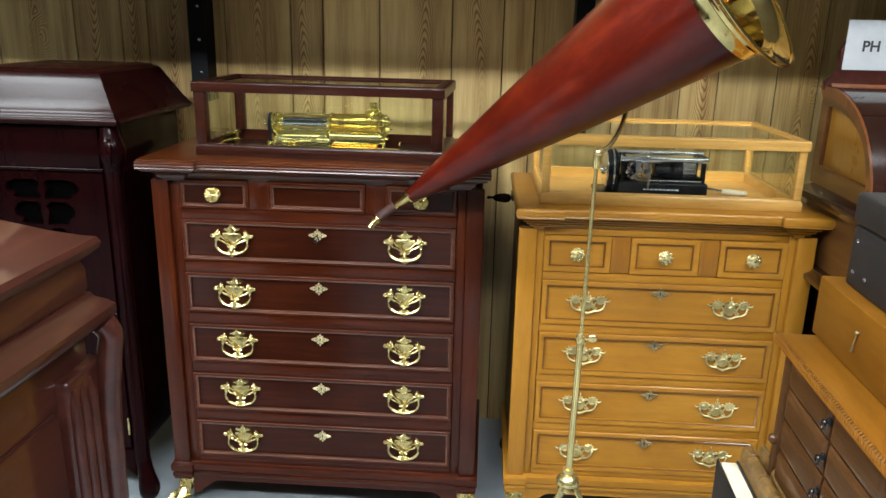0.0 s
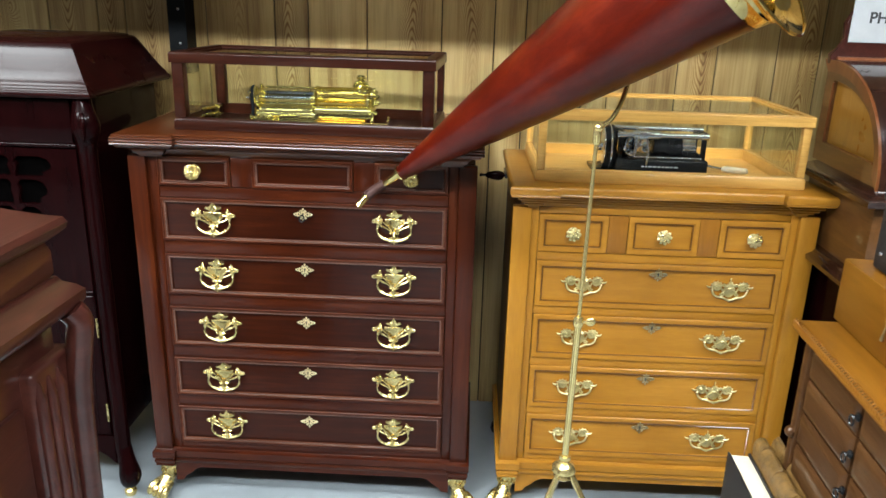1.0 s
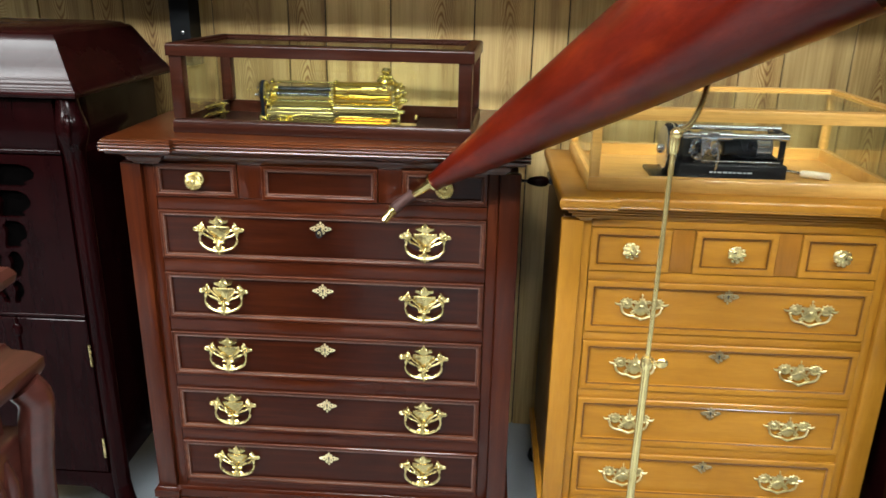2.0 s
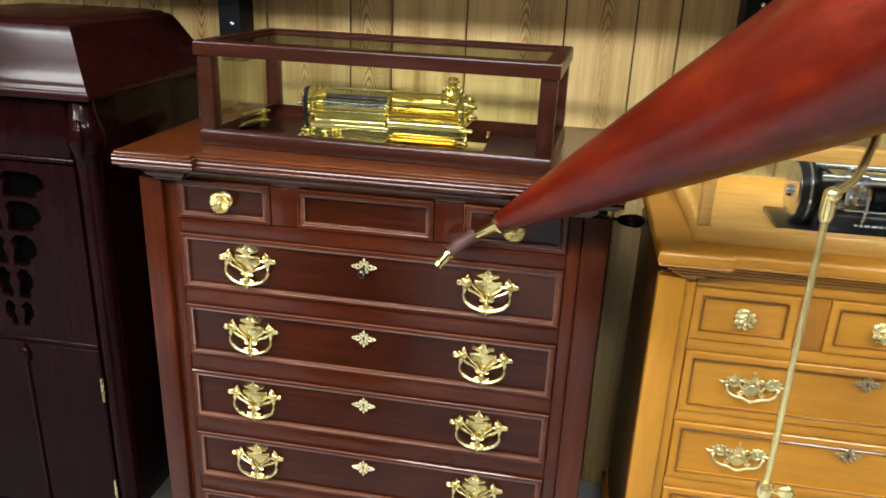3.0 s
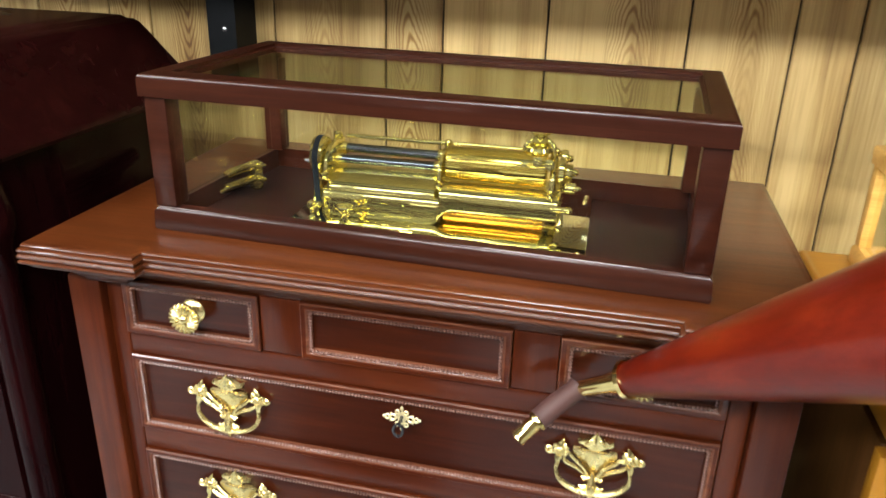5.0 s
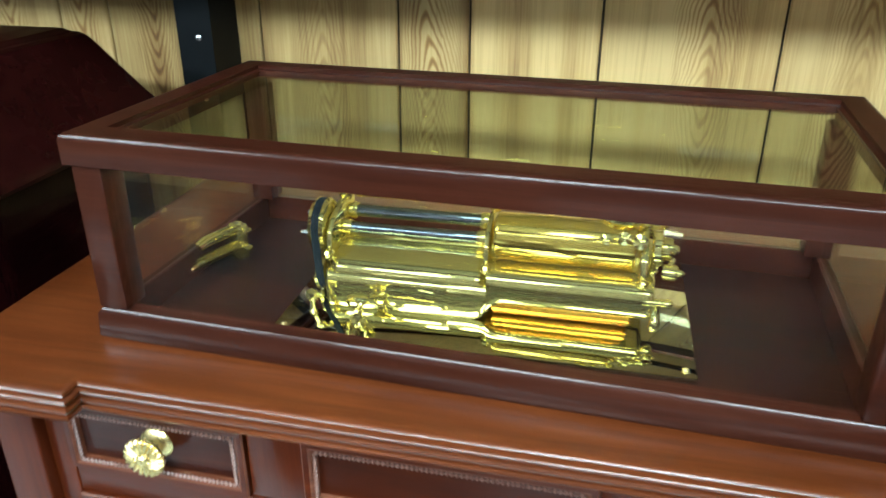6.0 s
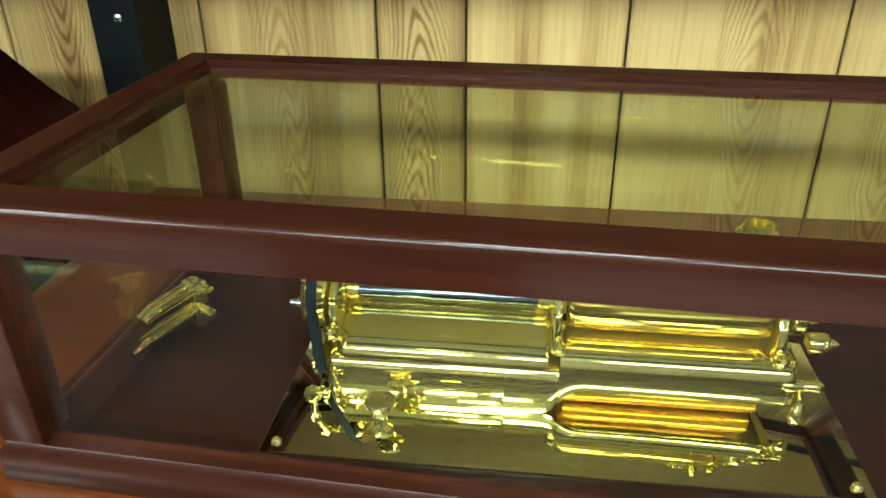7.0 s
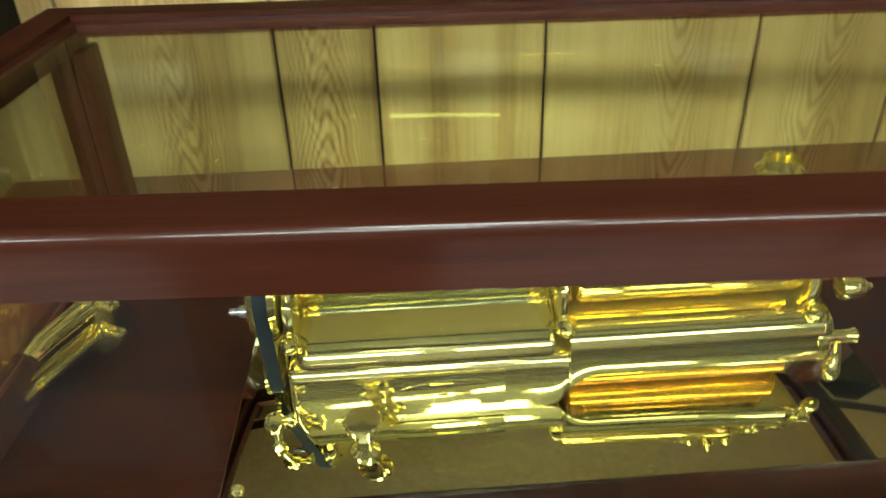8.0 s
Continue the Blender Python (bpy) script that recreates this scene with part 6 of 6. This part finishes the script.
def card_sign(m):
    t = thing("card_sign", m, "white printed card fixed to the music cabinet's back board", "sign")
    bm = bmesh.new()
    box(bm, 0.0, 0.22, -0.002, 0.0, 0.0, 0.121)
    card = part("card", bm, CARD, t, smooth=False)
    def word(text, x, z, size):
        cu = bpy.data.curves.new("lettering", "FONT")
        cu.body, cu.size, cu.extrude, cu.offset = text, size, 0.0003, 0.0009
        tmp = bpy.data.objects.new("lettering", cu)
        scene.collection.objects.link(tmp)
        me = bpy.data.meshes.new_from_object(tmp.evaluated_get(bpy.context.evaluated_depsgraph_get()))
        bpy.data.objects.remove(tmp)
        me.materials.append(INK)
        ob = new("lettering", me)
        ob.parent = card
        ob.matrix_basis = pose(x, -0.0026, z, 90)
    word("PH", 0.040, 0.046, 0.036)
    return t


card_sign(MUSIC_AT @ pose(0.022, 0.3295, 1.292))


# ---- small cabinet of drawers with a rope edge, and what stands on it ----
def rope_cabinet(m):
    """Drawers face -x; the far front corner of its top is the origin, and it reaches to +x and -y."""
    t = thing("spool_cabinet", m, "small brown oak cabinet of shallow drawers with a rope-carved golden top", "cabinet")
    L, Dp = 0.325, 0.36
    bm = bmesh.new()
    box(bm, 0.006, Dp, -L, 0.0, -0.014, 0.0, 0.003)
    part("top", bm, AMBER_OAK, t)
    bm = bmesh.new()
    n = 58
    for i in range(n):
        y = -L * (i + 0.5) / n
        tube(bm, [(0.0055, y - 0.0062, -0.0128), (0.0015, y - 0.0038, -0.0112), (-0.0002, y, -0.0070), (0.0015, y + 0.0038, -0.0026), (0.0055, y + 0.0062, -0.0008)], [0.0010, 0.0016, 0.0018, 0.0016, 0.0010], 6)
    part("rope_edge", bm, AMBER_OAK, t, "carved rope edge")
    bm = bmesh.new()
    box(bm, 0.0012, 0.0062, -L, 0.0, -0.0125, -0.0020)
    part("rope_groove", bm, BROWN_OAK, t)
    bm = bmesh.new()
    box(bm, 0.024, Dp - 0.01, -L + 0.01, -0.010, -0.30, -0.014, 0.003)
    part("carcass", bm, BROWN_OAK, t)
    for y in (-0.018, -L + 0.018):
        bm = bmesh.new()
        box(bm, 0.014, 0.03, y - 0.008, y + 0.008, -0.30, -0.016, 0.003)
        ball(bm, (0.014, y, -0.145), 0.008, 2)
        part("stile", bm, BROWN_OAK, t)
    for k in range(6):
        z1 = -0.022 - 0.0445 * k
        for y0, y1 in ((-0.160, -0.029), (-L + 0.029, -0.166)):
            bm = bmesh.new()
            loops = [[(x, y0 + i, z1 - 0.042 + i), (x, y1 - i, z1 - 0.042 + i), (x, y1 - i, z1 - i), (x, y0 + i, z1 - i)] for i, x in ((0, 0.024), (0, 0.019), (0.006, 0.015), (0.012, 0.015))]
            rings(bm, loops)
            d = part("drawer_front", bm, BROWN_OAK, t)
        bm = bmesh.new()
        lathe(bm, [(0.0048, 0.0), (0.0052, 0.002), (0.0022, 0.004), (0.0022, 0.006)], pose(0.016, -0.163, z1 - 0.018, 0, -90, 0), seg=12)
        loops = []
        for q in range(14):
            a = 2 * math.pi * q / 14
            c0 = Vector((0.0085, -0.163 + 0.0045 * math.sin(a), z1 - 0.022 + 0.0058 * math.cos(a)))
            o = Vector((0, math.sin(a), math.cos(a)))
            loops.append([c0 + 0.0011 * (math.cos(w * math.pi / 3) * o + math.sin(w * math.pi / 3) * Vector((1, 0, 0))) for w in range(6)])
        rings(bm, loops, closed=True)
        part("ring_pull", bm, IRON, d, "black ring pull")
    return t


TOP_AT = pose(0.423, 0.957, 1.005, 0, 0, 0)
rope_cabinet(TOP_AT)


def oak_box(m):
    t = thing("oak_box", m, "golden oak box with a small latch standing on the rope-edged cabinet", "box")
    bm = bmesh.new()
    box(bm, 0.0, 0.26, -0.34, 0.0, 0.0, 0.078, 0.003)
    part("body", bm, AMBER_OAK, t)
    bm = bmesh.new()
    ball(bm, (-0.002, -0.128, 0.050), 0.0028, 2)
    tube(bm, [(-0.002, -0.128, 0.050), (-0.003, -0.126, 0.036), (-0.003, -0.124, 0.026)], [0.0013, 0.0010, 0.0022], 8)
    part("latch", bm, KEY_ANTIQUE, t, "small hooked latch")
    return t


oak_box(pose(0.472, 0.966, 1.0055))


def black_case(m):
    t = thing("carrying_case", m, "black leatherette carrying case lying on the oak box", "case")
    bm = bmesh.new()
    box(bm, 0.0, 0.25, -0.32, 0.0, 0.0, 0.075, 0.004, 3)
    part("body", bm, LEATHERETTE, t)
    bm = bmesh.new()
    box(bm, -0.003, 0.253, -0.323, 0.003, 0.077, 0.116, 0.007, 3)
    part("lid", bm, LEATHERETTE, t, "scuffed lid")
    for y, z in ((-0.016, 0.058), (-0.016, 0.020), (-0.05, 0.02)):
        bm = bmesh.new()
        lathe(bm, [(0.0028, 0), (0.002, 0.0016)], pose(0.0, y, z, 0, -90, 0), seg=8)
        part("stud", bm, NICKEL, t)
    return t


black_case(pose(0.489, 0.935, 1.0845))


def book(m, length, thick, height, label, beaded):
    """A book standing spine up; it runs along -y from the origin."""
    t = thing("book", m, label, "book", "books")
    bm = bmesh.new()
    prof = [(0, 0), (0, height - 0.012)] + [(thick / 2 - thick / 2 * math.cos(math.pi * i / 8), height - 0.012 + 0.012 * math.sin(math.pi * i / 8)) for i in range(1, 8)] + [(thick, height - 0.012), (thick, 0)]
    rings(bm, [[(x, y, z) for x, z in prof] for y in (-length, 0.0)])
    part("binding", bm, LEATHER, t)
    if beaded:
        bm = bmesh.new()
        for i in range(int(length / 0.006)):
            ball(bm, (thick * 0.5, -0.003 - 0.006 * i, height + 0.0005), 0.0028, 1)
        tagged(part("beading", bm, LEATHER, t), kind="stuff")
        return t
    for i in range(5):
        y = -length * (i + 0.5) / 5
        bm = bmesh.new()
        tube(bm, [(0.002, y, height - 0.010), (thick * 0.25, y, height - 0.001), (thick * 0.5, y, height + 0.0015), (thick * 0.75, y, height - 0.001), (thick - 0.002, y, height - 0.010)], 0.0022, 6)
        part("raised_band", bm, LEATHER, t)
    return t


def table(m):
    t = thing("table", m, "plain dark wooden side table under the small cabinet", "table")
    bm = bmesh.new()
    box(bm, 0.0, 0.50, -0.50, 0.0, 0.675, 0.70, 0.003)
    part("tabletop", bm, OLD_MAHOGANY, t)
    for x in (0.03, 0.47):
        for y in (-0.47, -0.03):
            bm = bmesh.new()
            box(bm, x - 0.02, x + 0.02, y - 0.02, y + 0.02, 0.0, 0.676, 0.004)
            part("leg", bm, OLD_MAHOGANY, t)
    return t


table(pose(0.405, 1.02, 0))
book(pose(0.4180, 1.0, 0.7005), 0.26, 0.019, 0.112, "thick book in tooled brown leather standing on the table", False)
book(pose(0.4375, 0.990, 0.7005), 0.26, 0.0135, 0.119, "brown leather book with a beaded spine standing on the table", True)


def page_block(m):
    t = thing("book", m, "dark bound book standing with its cream pages upward", "book", "books")
    bm = bmesh.new()
    box(bm, -0.024, 0.0, -0.24, 0.0, 0.0, 0.082, 0.001)
    part("page_block", bm, PAPER, t, "cream page edges")
    for x0, x1 in ((-0.0275, -0.0243), (0.0003, 0.003)):
        bm = bmesh.new()
        box(bm, x0, x1, -0.245, 0.003, 0.0, 0.085, 0.0012)
        part("cover", bm, LEATHERETTE, t)
    return t


page_block(pose(0.4140, 1.0, 0.7005))


# ---- boards of the panelled wall, each with its own edges ----
JOINTS = [-1.371, -1.215, -1.127, -0.872, -0.658, -0.553, -0.371, -0.140, 0.022, 0.118, 0.380, 0.589, 0.704, 0.884, 1.012]
STEPS = [0.205, 0.110, 0.182, 0.230, 0.160, 0.100, 0.262, 0.130]
marks = JOINTS[:]
k = 0
while marks[-1] < 3.3:
    marks.append(marks[-1] + STEPS[k % 8])
    k += 1
while marks[0] > -3.5:
    marks.insert(0, marks[0] - STEPS[k % 8])
    k += 1
GAP = 0.0035
for a, b in zip(marks, marks[1:]):
    bm = bmesh.new()
    w = (b - a) / 2 - GAP / 2
    sect = [(-w, 0.0068), (-w, 0.0018), (-w + 0.0022, 0.0), (w - 0.0022, 0.0), (w, 0.0018), (w, 0.0068)]
    rings(bm, [[(x, y, z) for x, y in sect] for z in (0.0, CEILING_Z - 0.002)])
    board = part("board", bm, PANEL_WALL, wall_north, smooth=False)
    board.matrix_basis = pose((a + b) / 2 + 0.43, 0.0, 0.0)
